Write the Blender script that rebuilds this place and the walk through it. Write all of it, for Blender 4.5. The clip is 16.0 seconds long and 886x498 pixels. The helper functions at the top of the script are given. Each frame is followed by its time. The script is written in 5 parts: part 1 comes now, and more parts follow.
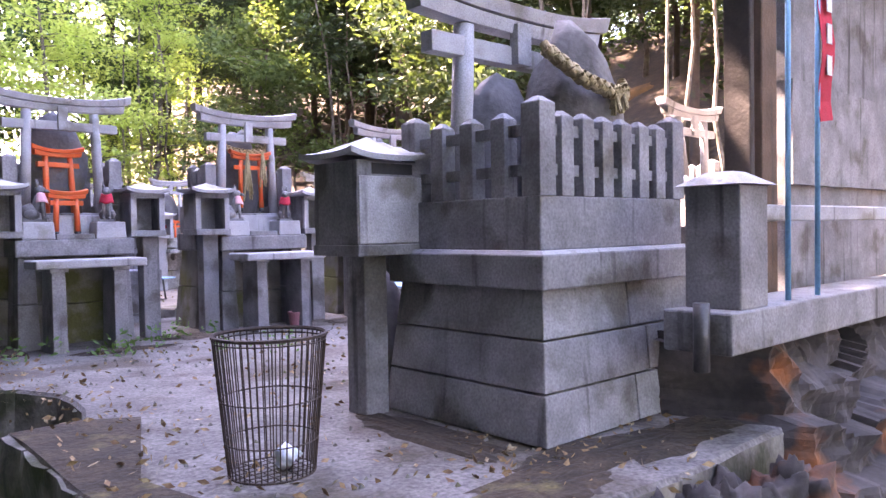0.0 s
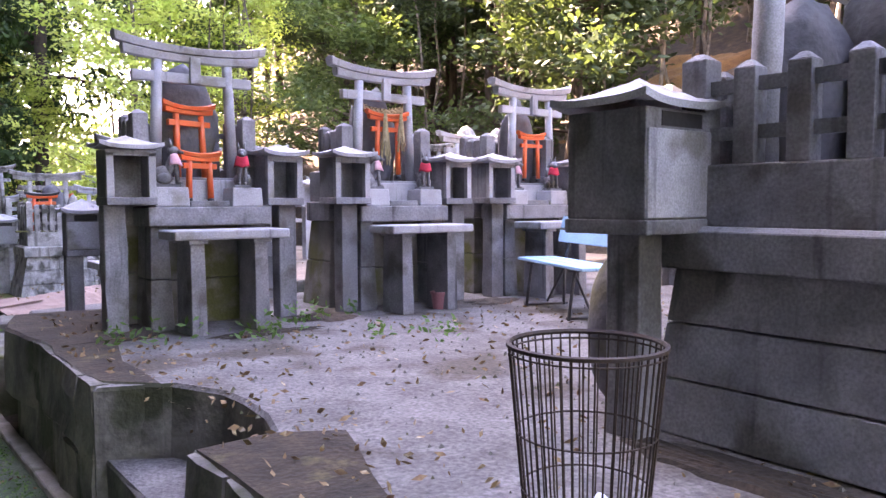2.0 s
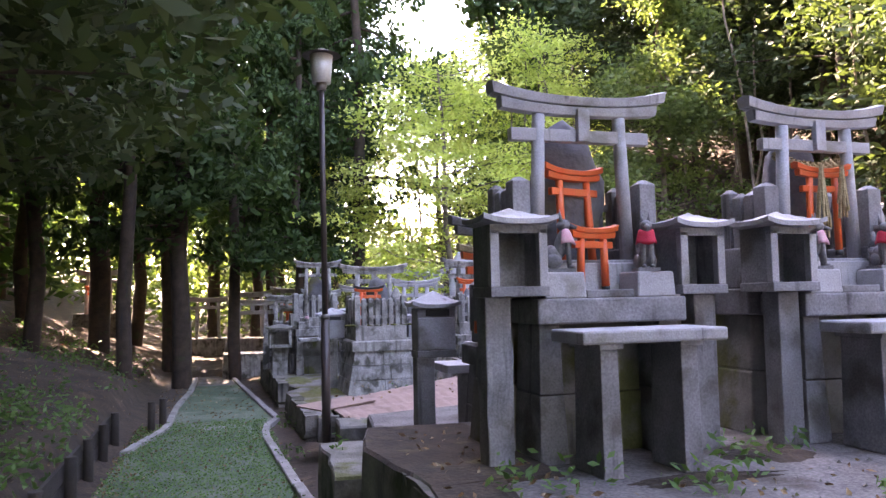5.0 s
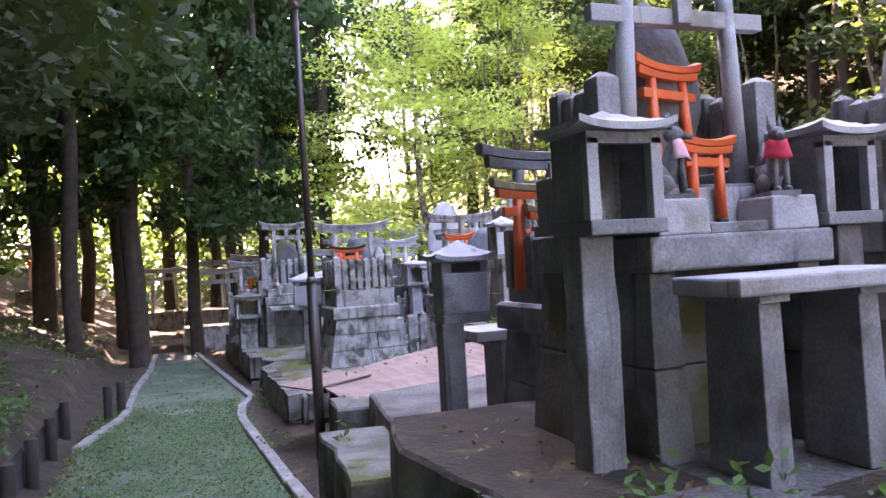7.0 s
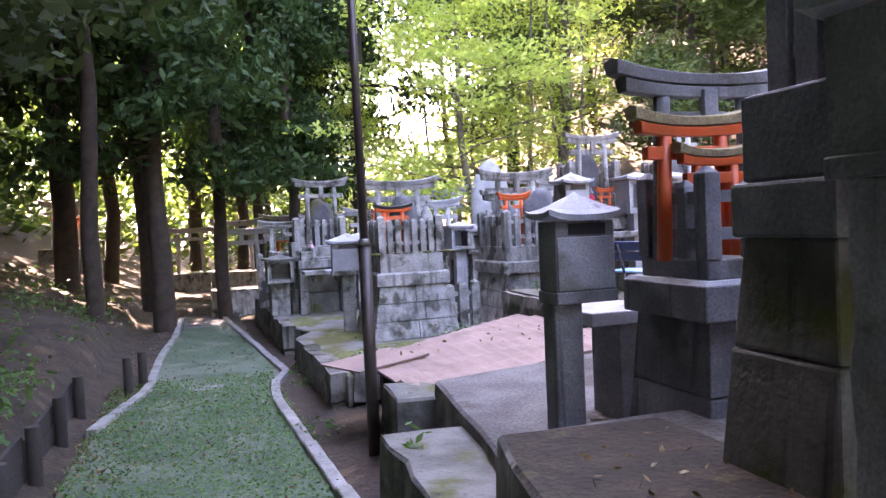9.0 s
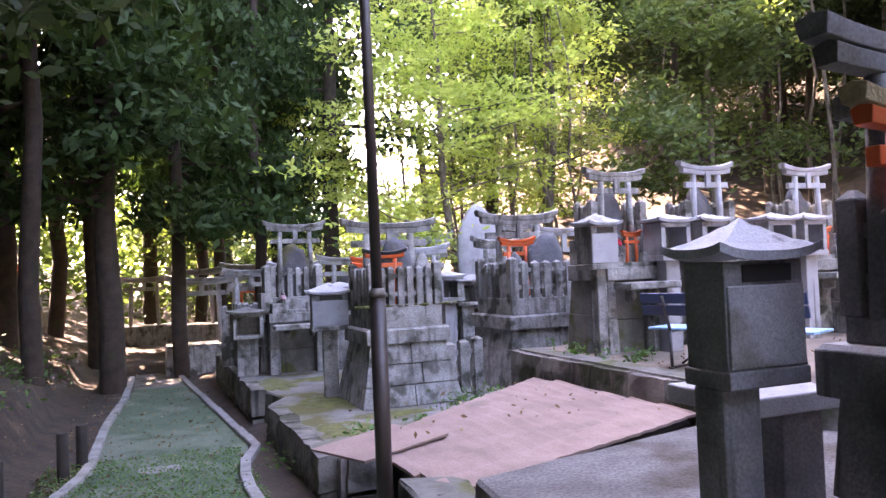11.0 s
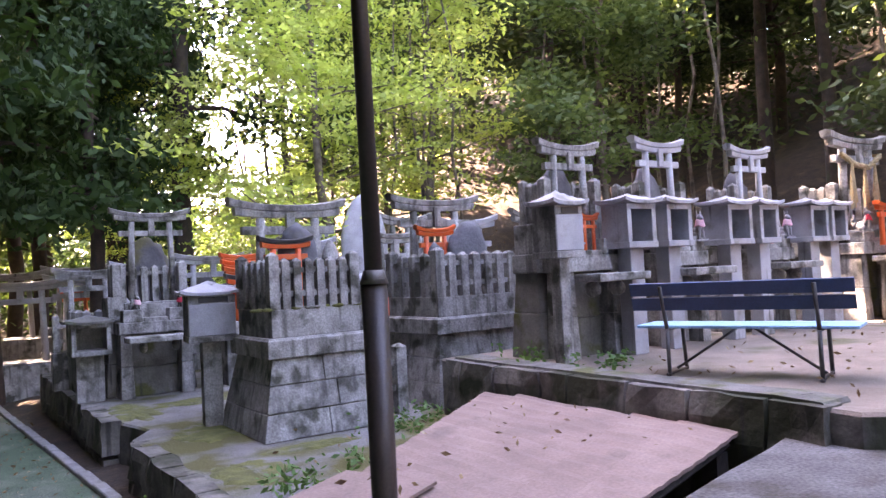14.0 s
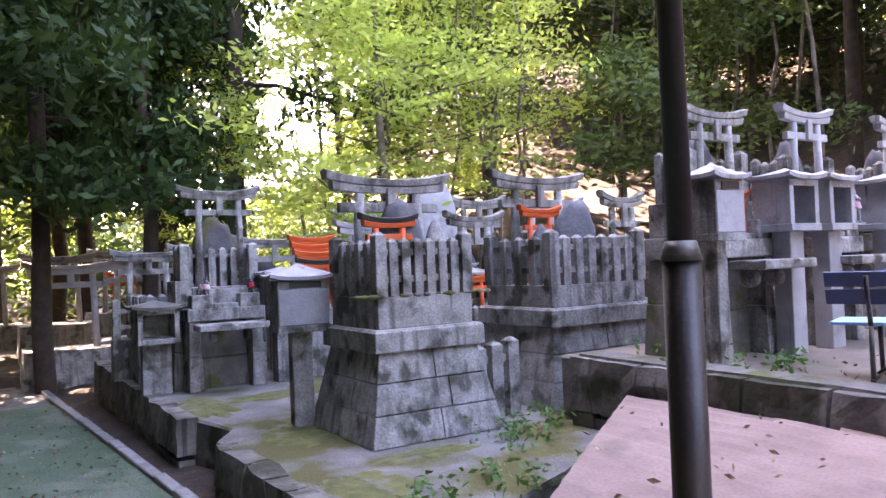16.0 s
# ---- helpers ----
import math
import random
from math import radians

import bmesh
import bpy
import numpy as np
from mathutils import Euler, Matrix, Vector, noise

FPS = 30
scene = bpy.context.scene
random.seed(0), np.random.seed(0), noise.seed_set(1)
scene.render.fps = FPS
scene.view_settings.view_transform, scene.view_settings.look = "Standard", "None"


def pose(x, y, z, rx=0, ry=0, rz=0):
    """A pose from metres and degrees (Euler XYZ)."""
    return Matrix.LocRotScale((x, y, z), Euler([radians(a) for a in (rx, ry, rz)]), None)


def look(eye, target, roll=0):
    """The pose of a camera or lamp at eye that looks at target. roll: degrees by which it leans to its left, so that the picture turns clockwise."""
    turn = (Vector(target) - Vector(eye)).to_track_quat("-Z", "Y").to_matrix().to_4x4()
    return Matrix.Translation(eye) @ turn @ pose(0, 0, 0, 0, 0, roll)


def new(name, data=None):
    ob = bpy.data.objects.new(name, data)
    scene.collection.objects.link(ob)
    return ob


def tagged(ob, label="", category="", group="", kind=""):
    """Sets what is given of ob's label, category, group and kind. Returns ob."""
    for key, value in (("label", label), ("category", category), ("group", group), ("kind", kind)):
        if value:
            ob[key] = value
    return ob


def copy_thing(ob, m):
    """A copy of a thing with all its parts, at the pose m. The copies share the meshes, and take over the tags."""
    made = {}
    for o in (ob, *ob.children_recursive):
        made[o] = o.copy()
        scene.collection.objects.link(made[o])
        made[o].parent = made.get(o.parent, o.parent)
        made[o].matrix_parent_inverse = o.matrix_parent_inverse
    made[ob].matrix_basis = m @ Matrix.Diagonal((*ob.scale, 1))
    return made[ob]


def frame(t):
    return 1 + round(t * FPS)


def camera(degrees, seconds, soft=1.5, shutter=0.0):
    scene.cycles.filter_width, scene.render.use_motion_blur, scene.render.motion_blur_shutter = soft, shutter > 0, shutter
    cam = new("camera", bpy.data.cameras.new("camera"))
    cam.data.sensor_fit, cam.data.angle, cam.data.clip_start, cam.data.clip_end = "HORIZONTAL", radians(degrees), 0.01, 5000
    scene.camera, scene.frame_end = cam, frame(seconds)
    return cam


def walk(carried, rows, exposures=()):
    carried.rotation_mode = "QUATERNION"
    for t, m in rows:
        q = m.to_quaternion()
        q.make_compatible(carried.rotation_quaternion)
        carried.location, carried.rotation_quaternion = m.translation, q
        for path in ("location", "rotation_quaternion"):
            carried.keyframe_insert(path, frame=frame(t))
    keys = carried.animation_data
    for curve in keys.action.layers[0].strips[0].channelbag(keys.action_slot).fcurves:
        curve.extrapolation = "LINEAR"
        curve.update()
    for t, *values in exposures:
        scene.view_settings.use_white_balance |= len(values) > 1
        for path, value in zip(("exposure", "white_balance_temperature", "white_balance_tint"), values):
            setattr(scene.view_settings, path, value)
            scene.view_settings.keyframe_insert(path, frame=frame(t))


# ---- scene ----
cam = camera(61.3, 16.0)
PATH = [
    (0, (0.546, -0.199, 1.567), (1.891, 1.28, 1.515), -1.0),
    (0.5, (0.44, 0.117, 1.583), (1.691, 1.677, 1.528), -1.4),
    (1, (0.464, 0.454, 1.525), (1.475, 2.177, 1.446), -1.7),
    (1.5, (0.484, 0.732, 1.539), (1.521, 2.435, 1.39), -0.6),
    (2, (0.422, 1.016, 1.565), (1.647, 2.593, 1.441), -0.2),
    (2.5, (0.448, 1.308, 1.569), (1.653, 2.904, 1.527), -1.6),
    (3, (0.463, 1.657, 1.573), (1.422, 3.411, 1.635), -3.0),
    (3.5, (0.388, 1.919, 1.564), (1.32, 3.683, 1.702), -4.8),
    (4, (0.328, 2.229, 1.559), (1.213, 4.012, 1.753), -3.2),
    (4.5, (0.338, 2.548, 1.555), (0.935, 4.444, 1.77), -1.4),
    (4.7, (0.347, 2.626, 1.57), (0.931, 4.532, 1.741), -1.2),
    (7, (0.276, 4.049, 1.507), (0.973, 5.923, 1.529), -3.3),
    (7.5, (0.34, 4.415, 1.514), (0.846, 6.349, 1.563), -2.5),
    (8, (0.341, 4.712, 1.497), (0.907, 6.63, 1.469), -2.5),
    (8.5, (0.284, 4.979, 1.494), (0.924, 6.873, 1.421), -2.7),
    (10.8, (0.31, 6.497, 1.504), (0.891, 8.411, 1.517), -1.9),
    (11, (0.272, 6.616, 1.478), (1.011, 8.473, 1.539), -2.3),
    (11.5, (0.258, 6.846, 1.5), (1.278, 8.562, 1.625), -4.6),
    (12, (0.329, 7.136, 1.482), (1.531, 8.704, 1.791), -5.1),
    (12.5, (0.296, 7.408, 1.448), (1.751, 8.757, 1.698), -5.9),
    (13, (0.194, 7.735, 1.446), (1.676, 9.069, 1.607), -5.8),
    (13.5, (0.253, 8.057, 1.426), (1.451, 9.648, 1.605), -4.1),
    (14, (0.204, 8.35, 1.384), (1.321, 10.007, 1.443), -2.9),
    (14.5, (0.111, 8.554, 1.426), (1.231, 10.209, 1.483), -2.8),
    (15, (0.126, 8.89, 1.398), (1.046, 10.655, 1.591), -1.9),
    (15.5, (0.116, 9.172, 1.369), (1.032, 10.948, 1.448), -1.5),
    (16, (0.011, 9.446, 1.37), (1.07, 11.142, 1.405), -2.2),
]
walk(cam, [(t, look(eye, target, roll)) for t, eye, target, roll in PATH], ((0.0, 5.25, 7700, 45), (1.5, 5.3, 8000, 43), (4.5, 4.82, 8200, 39), (8.5, 5.3, 7900, 38), (11.0, 5.1, 8100, 41), (13.5, 4.9, 8100, 40), (16.0, 5.1, 8000, 40)))

# ---- light ----
world = bpy.data.worlds.new("sky")
scene.world = world
world.use_nodes = True
wn = world.node_tree
sky = wn.nodes.new("ShaderNodeTexSky")
sky.sky_type = "NISHITA"
sky.sun_disc = False
SUN_EL, SUN_AZ = 46.0, -28.0        # degrees; azimuth from +y towards +x
sky.sun_elevation, sky.sun_rotation = radians(SUN_EL), radians(SUN_AZ)
wn.nodes["Background"].inputs["Strength"].default_value = 0.15
wn.links.new(sky.outputs[0], wn.nodes["Background"].inputs["Color"])
sun = new("sun", bpy.data.lights.new("sun", "SUN"))
sun.data.energy, sun.data.angle, sun.data.color = 5.0, radians(0.5), (1.0, 0.93, 0.8)
az, el = radians(SUN_AZ), radians(SUN_EL)
sun.matrix_world = look((math.sin(az) * math.cos(el) * 30, math.cos(az) * math.cos(el) * 30, math.sin(el) * 30), (0, 0, 0))

# ---- materials ----
def material(name, c1, c2, rough=0.85, scale=6.0, fine=60.0, bump=0.3, c3=None, spots=0.55, metal=0.0, streak=0.0, streak_colour=(0.03, 0.03, 0.028), vary=0.12):
    """Two-scale noise paint: c1 to c2 by large noise, grain by fine noise, patches of c3, dark rain streaks."""
    m = bpy.data.materials.new(name)
    m.use_nodes = True
    nt = m.node_tree
    b = nt.nodes["Principled BSDF"]
    b.inputs["Roughness"].default_value = rough
    b.inputs["Metallic"].default_value = metal
    co = nt.nodes.new("ShaderNodeTexCoord")
    geo = nt.nodes.new("ShaderNodeNewGeometry")

    def tex(s, detail=4.0, src=None):
        n = nt.nodes.new("ShaderNodeTexNoise")
        n.inputs["Scale"].default_value = s
        n.inputs["Detail"].default_value = detail
        nt.links.new(src or geo.outputs["Position"], n.inputs["Vector"])
        return n.outputs[0]

    def mix(fac, a, c, kind="MIX"):
        n = nt.nodes.new("ShaderNodeMix")
        n.data_type, n.blend_type = "RGBA", kind
        for sock, v in ((n.inputs[0], fac), (n.inputs[6], a), (n.inputs[7], c)):
            if isinstance(v, bpy.types.NodeSocket):
                nt.links.new(v, sock)
            else:
                sock.default_value = v if isinstance(v, float) else (*v, 1)
        return n.outputs[2]

    def ramp(v, lo, hi):
        n = nt.nodes.new("ShaderNodeMapRange")
        n.inputs[1].default_value, n.inputs[2].default_value = lo, hi
        nt.links.new(v, n.inputs[0])
        return n.outputs[0]

    col = mix(ramp(tex(scale), 0.35, 0.65), c1, c2)
    if c3:
        col = mix(ramp(tex(scale * 0.55, 6.0), spots, spots + 0.1), col, c3)
    if streak:
        mp = nt.nodes.new("ShaderNodeMapping")
        mp.inputs["Scale"].default_value = (1, 1, 0.07)
        nt.links.new(geo.outputs["Position"], mp.inputs["Vector"])
        col = mix(ramp(tex(13.0, 3.0, mp.outputs[0]), 0.72 - streak * 0.3, 0.85 - streak * 0.2), col, streak_colour)
    g = tex(fine, 3.0)
    lo = tuple(max(0.0, 1 - vary * 2) for _ in range(3))
    col = mix(ramp(g, 0.3, 0.7), mix(1.0, col, lo, "MULTIPLY"), col)
    info = nt.nodes.new("ShaderNodeObjectInfo")
    col = mix(ramp(info.outputs["Random"], 0.0, 1.0), mix(1.0, col, (0.85, 0.85, 0.85), "MULTIPLY"), col)
    nt.links.new(col, b.inputs["Base Color"])
    if bump:
        bp = nt.nodes.new("ShaderNodeBump")
        bp.inputs["Strength"].default_value = bump
        bp.inputs["Distance"].default_value = 0.01
        nt.links.new(tex(fine * 0.5, 5.0), bp.inputs["Height"])
        nt.links.new(bp.outputs[0], b.inputs["Normal"])
    return m


def leaf_material(name, c1, c2, glow):
    m = bpy.data.materials.new(name)
    m.use_nodes = True
    nt = m.node_tree
    b = nt.nodes["Principled BSDF"]
    out = nt.nodes["Material Output"]
    geo = nt.nodes.new("ShaderNodeNewGeometry")
    mx = nt.nodes.new("ShaderNodeMix")
    mx.data_type = "RGBA"
    nt.links.new(geo.outputs["Random Per Island"], mx.inputs[0])
    mx.inputs[6].default_value, mx.inputs[7].default_value = (*c1, 1), (*c2, 1)
    nt.links.new(mx.outputs[2], b.inputs["Base Color"])
    b.inputs["Roughness"].default_value = 0.65
    b.inputs["Specular IOR Level"].default_value = 0.25
    tr = nt.nodes.new("ShaderNodeBsdfTranslucent")
    br = nt.nodes.new("ShaderNodeMix")
    br.data_type, br.blend_type = "RGBA", "MULTIPLY"
    br.inputs[0].default_value = 1.0
    nt.links.new(mx.outputs[2], br.inputs[6])
    br.inputs[7].default_value = (2.0, 1.9, 0.9, 1)
    nt.links.new(br.outputs[2], tr.inputs["Color"])
    ms = nt.nodes.new("ShaderNodeMixShader")
    ms.inputs[0].default_value = glow
    nt.links.new(b.outputs[0], ms.inputs[1])
    nt.links.new(tr.outputs[0], ms.inputs[2])
    nt.links.new(ms.outputs[0], out.inputs["Surface"])
    return m


STONE = material("granite", (0.30, 0.30, 0.31), (0.19, 0.19, 0.195), 0.8, 5, 80, 0.35, (0.12, 0.115, 0.10), 0.55, streak=0.4, vary=0.2)
STONE_LIGHT = material("light_granite", (0.47, 0.47, 0.48), (0.36, 0.36, 0.37), 0.75, 6, 140, 0.2, (0.24, 0.23, 0.20), 0.57, streak=0.3, vary=0.18)
STONE_OLD = material("weathered_granite", (0.46, 0.45, 0.42), (0.26, 0.25, 0.23), 0.9, 7, 60, 0.8, (0.08, 0.08, 0.06), 0.53, streak=0.68, streak_colour=(0.12, 0.117, 0.105), vary=0.22)
# mossy stone, dark enough to carry the shade under the altars too
STONE_MOSSY_AND_SHADED = material("mossy_and_shaded_stone", (0.22, 0.21, 0.19), (0.12, 0.12, 0.10), 0.95, 5, 70, 0.7, (0.10, 0.11, 0.035), 0.52, streak=0.3)
ROCK = material("rough_rock", (0.20, 0.19, 0.18), (0.07, 0.065, 0.06), 0.95, 4, 40, 1.0, (0.16, 0.15, 0.05), 0.58)
ROCK_RUST = material("rust_stained_rock", (0.10, 0.085, 0.08), (0.035, 0.03, 0.03), 0.95, 3, 30, 1.0, (0.30, 0.10, 0.03), 0.55)
ROCK_GREY = material("grey_boulder", (0.16, 0.16, 0.17), (0.09, 0.09, 0.10), 0.9, 3, 40, 0.8, (0.14, 0.13, 0.06), 0.56)
WALL_ROCK = material("dirty_retaining_stone", (0.24, 0.22, 0.19), (0.09, 0.085, 0.075), 0.95, 3.5, 45, 0.9, (0.045, 0.05, 0.025), 0.5, streak=0.4)
CONCRETE = material("worn_concrete_floor", (0.23, 0.215, 0.205), (0.135, 0.125, 0.115), 0.92, 3.2, 55, 1.0, (0.085, 0.07, 0.05), 0.52, vary=0.3)
EARTH = material("brown_leaf_litter", (0.085, 0.056, 0.034), (0.04, 0.028, 0.02), 1.0, 4, 35, 1.0, (0.14, 0.095, 0.055), 0.6, vary=0.3)
OCHRE = material("bare_ochre_soil", (0.34, 0.17, 0.05), (0.22, 0.11, 0.035), 1.0, 2.5, 40, 1.0, (0.09, 0.055, 0.03), 0.6, vary=0.3)
MOSS = material("brown_moss_soil", (0.065, 0.044, 0.027), (0.028, 0.021, 0.013), 1.0, 7, 60, 1.0, (0.13, 0.11, 0.045), 0.63, vary=0.3)
GREEN_MOSS = material("green_moss", (0.17, 0.17, 0.05), (0.10, 0.11, 0.035), 1.0, 9, 120, 1.0, (0.20, 0.19, 0.16), 0.55)
TURF = material("artificial_turf", (0.11, 0.18, 0.10), (0.075, 0.135, 0.07), 0.95, 2.5, 70, 1.0, (0.19, 0.23, 0.16), 0.52, vary=0.35)
CONCRETE_MOSS = material("mossy_concrete", (0.27, 0.26, 0.24), (0.17, 0.16, 0.145), 0.95, 2.4, 80, 0.8, (0.12, 0.115, 0.03), 0.48, vary=0.25)
DRY_EARTH = material("dry_trodden_earth", (0.27, 0.215, 0.17), (0.19, 0.15, 0.115), 1.0, 2.5, 80, 0.6, (0.13, 0.115, 0.06), 0.58)
KERB = material("concrete_kerb", (0.34, 0.33, 0.31), (0.22, 0.21, 0.19), 0.95, 6, 70, 0.5, (0.12, 0.12, 0.08), 0.6)
ORANGE = material("vermilion_paint", (0.80, 0.10, 0.018), (0.72, 0.13, 0.03), 0.5, 9, 90, 0.1, (0.55, 0.09, 0.03), 0.64, vary=0.05)
BLACK = material("black_paint_and_slot_shade", (0.015, 0.015, 0.016), (0.03, 0.03, 0.03), 0.5, 8, 80, 0.1)
BROWN_POLE = material("brown_painted_steel", (0.055, 0.038, 0.032), (0.04, 0.03, 0.026), 0.45, 7, 90, 0.15, (0.25, 0.24, 0.22), 0.70)
ZINC = material("worn_zinc_collar", (0.20, 0.18, 0.16), (0.12, 0.11, 0.10), 0.5, 20, 90, 0.1, metal=0.4)
WHITE_LAMP = material("frosted_lamp_glass", (0.75, 0.74, 0.70), (0.68, 0.66, 0.6), 0.4, 6, 60, 0.0)
BLUE_DARK = material("dark_blue_paint", (0.02, 0.06, 0.15), (0.025, 0.075, 0.18), 0.4, 8, 90, 0.1, (0.05, 0.1, 0.18), 0.66)
BLUE_LIGHT = material("pale_blue_paint", (0.30, 0.58, 0.80), (0.27, 0.53, 0.76), 0.4, 8, 90, 0.1, (0.4, 0.58, 0.7), 0.66)
STEEL = material("bench_steel", (0.13, 0.13, 0.13), (0.08, 0.08, 0.08), 0.45, 20, 90, 0.1, metal=0.5)
WIRE = material("rusty_wire", (0.035, 0.025, 0.02), (0.05, 0.03, 0.02), 0.7, 20, 90, 0.2, metal=0.3)
BOARD = material("reddish_brown_sheet", (0.33, 0.225, 0.185), (0.25, 0.165, 0.135), 0.85, 3, 60, 0.3, (0.18, 0.12, 0.10), 0.58)
BARK = material("cedar_bark", (0.075, 0.05, 0.035), (0.04, 0.028, 0.02), 0.95, 6, 40, 1.0, (0.05, 0.055, 0.025), 0.6, streak=0.5)
BARK_PALE = material("pale_bark", (0.24, 0.20, 0.15), (0.13, 0.10, 0.07), 0.9, 6, 40, 0.8, (0.06, 0.05, 0.035), 0.55)
OLD_WOOD = material("old_brown_wood", (0.16, 0.10, 0.065), (0.09, 0.055, 0.035), 0.8, 4, 70, 0.5, streak=0.4)
DARK_WOOD = material("dark_wet_wood", (0.045, 0.036, 0.03), (0.028, 0.023, 0.02), 0.8, 6, 60, 0.6)
RED_CLOTH = material("red_cloth", (0.62, 0.03, 0.06), (0.52, 0.025, 0.05), 0.9, 20, 200, 0.2)
PINK_CLOTH = material("faded_pink_cloth", (0.75, 0.36, 0.42), (0.70, 0.45, 0.48), 0.9, 20, 200, 0.2)
WHITE = material("white_paint", (0.78, 0.78, 0.78), (0.7, 0.7, 0.7), 0.6, 12, 80, 0.1)
STRAW = material("straw_rope", (0.50, 0.40, 0.22), (0.36, 0.28, 0.15), 0.95, 30, 140, 0.8)
POT_PINK = material("pink_plastic", (0.48, 0.20, 0.22), (0.40, 0.16, 0.18), 0.5, 8, 60, 0.05)
POT_TERRA = material("terracotta", (0.60, 0.22, 0.10), (0.5, 0.18, 0.08), 0.8, 8, 60, 0.2)
BLUE_PIPE = material("blue_pole_paint", (0.10, 0.32, 0.50), (0.12, 0.36, 0.55), 0.4, 8, 60, 0.05)
PLASTIC = material("crumpled_wrap", (0.7, 0.75, 0.8), (0.5, 0.6, 0.75), 0.3, 20, 60, 0.3)
LEAF_CEDAR = leaf_material("cedar_needles", (0.018, 0.045, 0.016), (0.04, 0.085, 0.025), 0.25)
LEAF_DARK = leaf_material("broad_evergreen_leaves", (0.024, 0.042, 0.018), (0.055, 0.085, 0.036), 0.25)
LEAF_MID = leaf_material("mixed_green_leaves", (0.045, 0.08, 0.028), (0.11, 0.16, 0.065), 0.4)
LEAF_MAPLE = leaf_material("yellow_green_maple_leaves", (0.22, 0.31, 0.09), (0.40, 0.47, 0.20), 0.6)
LEAF_HERB = leaf_material("low_green_herbs", (0.05, 0.12, 0.042), (0.10, 0.20, 0.075), 0.3)
LEAF_FALLEN = material("fallen_leaves", (0.30, 0.20, 0.09), (0.16, 0.09, 0.05), 0.9, 30, 90, 0.1, (0.45, 0.38, 0.25), 0.55)

# ---- mesh helpers ----
def box(bm, x0, x1, y0, y1, z0, z1, tx=0.0, ty=0.0, m=None):
    """Block whose top is drawn in by tx and ty on each side."""
    v = [bm.verts.new(p) for p in ((x0, y0, z0), (x1, y0, z0), (x1, y1, z0), (x0, y1, z0),
                                   (x0 + tx, y0 + ty, z1), (x1 - tx, y0 + ty, z1), (x1 - tx, y1 - ty, z1), (x0 + tx, y1 - ty, z1))]
    if m:
        for q in v:
            q.co = m @ q.co
    for f in ((3, 2, 1, 0), (4, 5, 6, 7), (0, 1, 5, 4), (1, 2, 6, 5), (2, 3, 7, 6), (3, 0, 4, 7)):
        bm.faces.new([v[i] for i in f])
    return bm


def post(bm, x, y, z0, z1, w, cap=0.03, d=None):
    """Square post with a low pyramid cap."""
    h, k = w / 2, (d or w) / 2
    box(bm, x - h, x + h, y - k, y + k, z0, z1 - cap)
    box(bm, x - h, x + h, y - k, y + k, z1 - cap, z1, h * 0.72, k * 0.72)
    return bm


def tube(bm, p0, p1, r0, r1=None, n=10, caps=True):
    p0, p1 = Vector(p0), Vector(p1)
    r1 = r0 if r1 is None else r1
    q = (p1 - p0).to_track_quat("Z", "Y")
    rings = [[bm.verts.new(p + q @ Vector((math.cos(a) * r, math.sin(a) * r, 0))) for a in (2 * math.pi * i / n for i in range(n))] for p, r in ((p0, r0), (p1, r1))]
    for i in range(n):
        j = (i + 1) % n
        f = bm.faces.new((rings[0][i], rings[0][j], rings[1][j], rings[1][i]))
        f.smooth = n > 5
    if caps:
        bm.faces.new(rings[0][::-1])
        bm.faces.new(rings[1])
    return bm


def blob(bm, c, r, m=None, sub=2, rough=0.0, seed=0):
    """Rounded lump, radii r, optionally uneven."""
    made = bmesh.ops.create_icosphere(bm, subdivisions=sub, radius=1.0)["verts"]
    for v in made:
        p = v.co.copy()
        k = 1 + rough * noise.noise(p * 1.7 + Vector((seed * 3.1, seed, 0))) + rough * 0.5 * noise.noise(p * 4.1 + Vector((seed, 0, seed))) + rough * 0.35 * noise.noise(p * 9.3 + Vector((0, seed, 2)))
        if rough > 0.3:
            k += rough * 0.4 * (0.5 - abs(noise.noise(p * 5.3 + Vector((seed, seed, 1)))) * 2) * 0.6
        v.co = Vector((p.x * r[0], p.y * r[1], p.z * r[2])) * k
        if m:
            v.co = m @ v.co
        v.co += Vector(c)
        for f in v.link_faces:
            f.smooth = True
    return bm


def part(name, bm, mat, parent=None, label="", bevel=0.0, smooth=False):
    me = bpy.data.meshes.new(name)
    if smooth:
        for f in bm.faces:
            f.smooth = True
    bmesh.ops.recalc_face_normals(bm, faces=bm.faces)
    bm.to_mesh(me)
    bm.free()
    me.materials.append(mat)
    ob = new(name, me)
    ob.parent = parent
    if bevel:
        md = ob.modifiers.new("edge", "BEVEL")
        md.width, md.segments, md.limit_method = bevel, 2, "ANGLE"
    return tagged(ob, label)


def thing(name, at, label, category, group="", turn=0.0, scale=(1, 1, 1)):
    ob = new(name)
    ob.empty_display_size = 0.1
    ob.matrix_world = pose(at[0], at[1], at[2], 0, 0, turn)
    ob.scale = scale
    return tagged(ob, label, category, group)


def raw(name, verts, faces, mat, parent=None):
    me = bpy.data.meshes.new(name)
    me.from_pydata(verts, [], faces)
    me.materials.append(mat)
    ob = new(name, me)
    ob.parent = parent
    return ob


N = bmesh.new

# ---- ground ----
def path_z(y):
    return -0.021 * y


def hill(x, y):
    d1 = x - 10.5
    d2 = 0.5 * x + 0.866 * y - 21.5
    d = max(d1, d2, 0.0)
    b = math.degrees(math.atan2(x, max(y - 6, 0.1)))
    k = 0.55 * min(1.0, max(0.12, (b - 16) / 14))
    return k * min(d, 20) + 0.1 * k * max(0.0, d - 20)


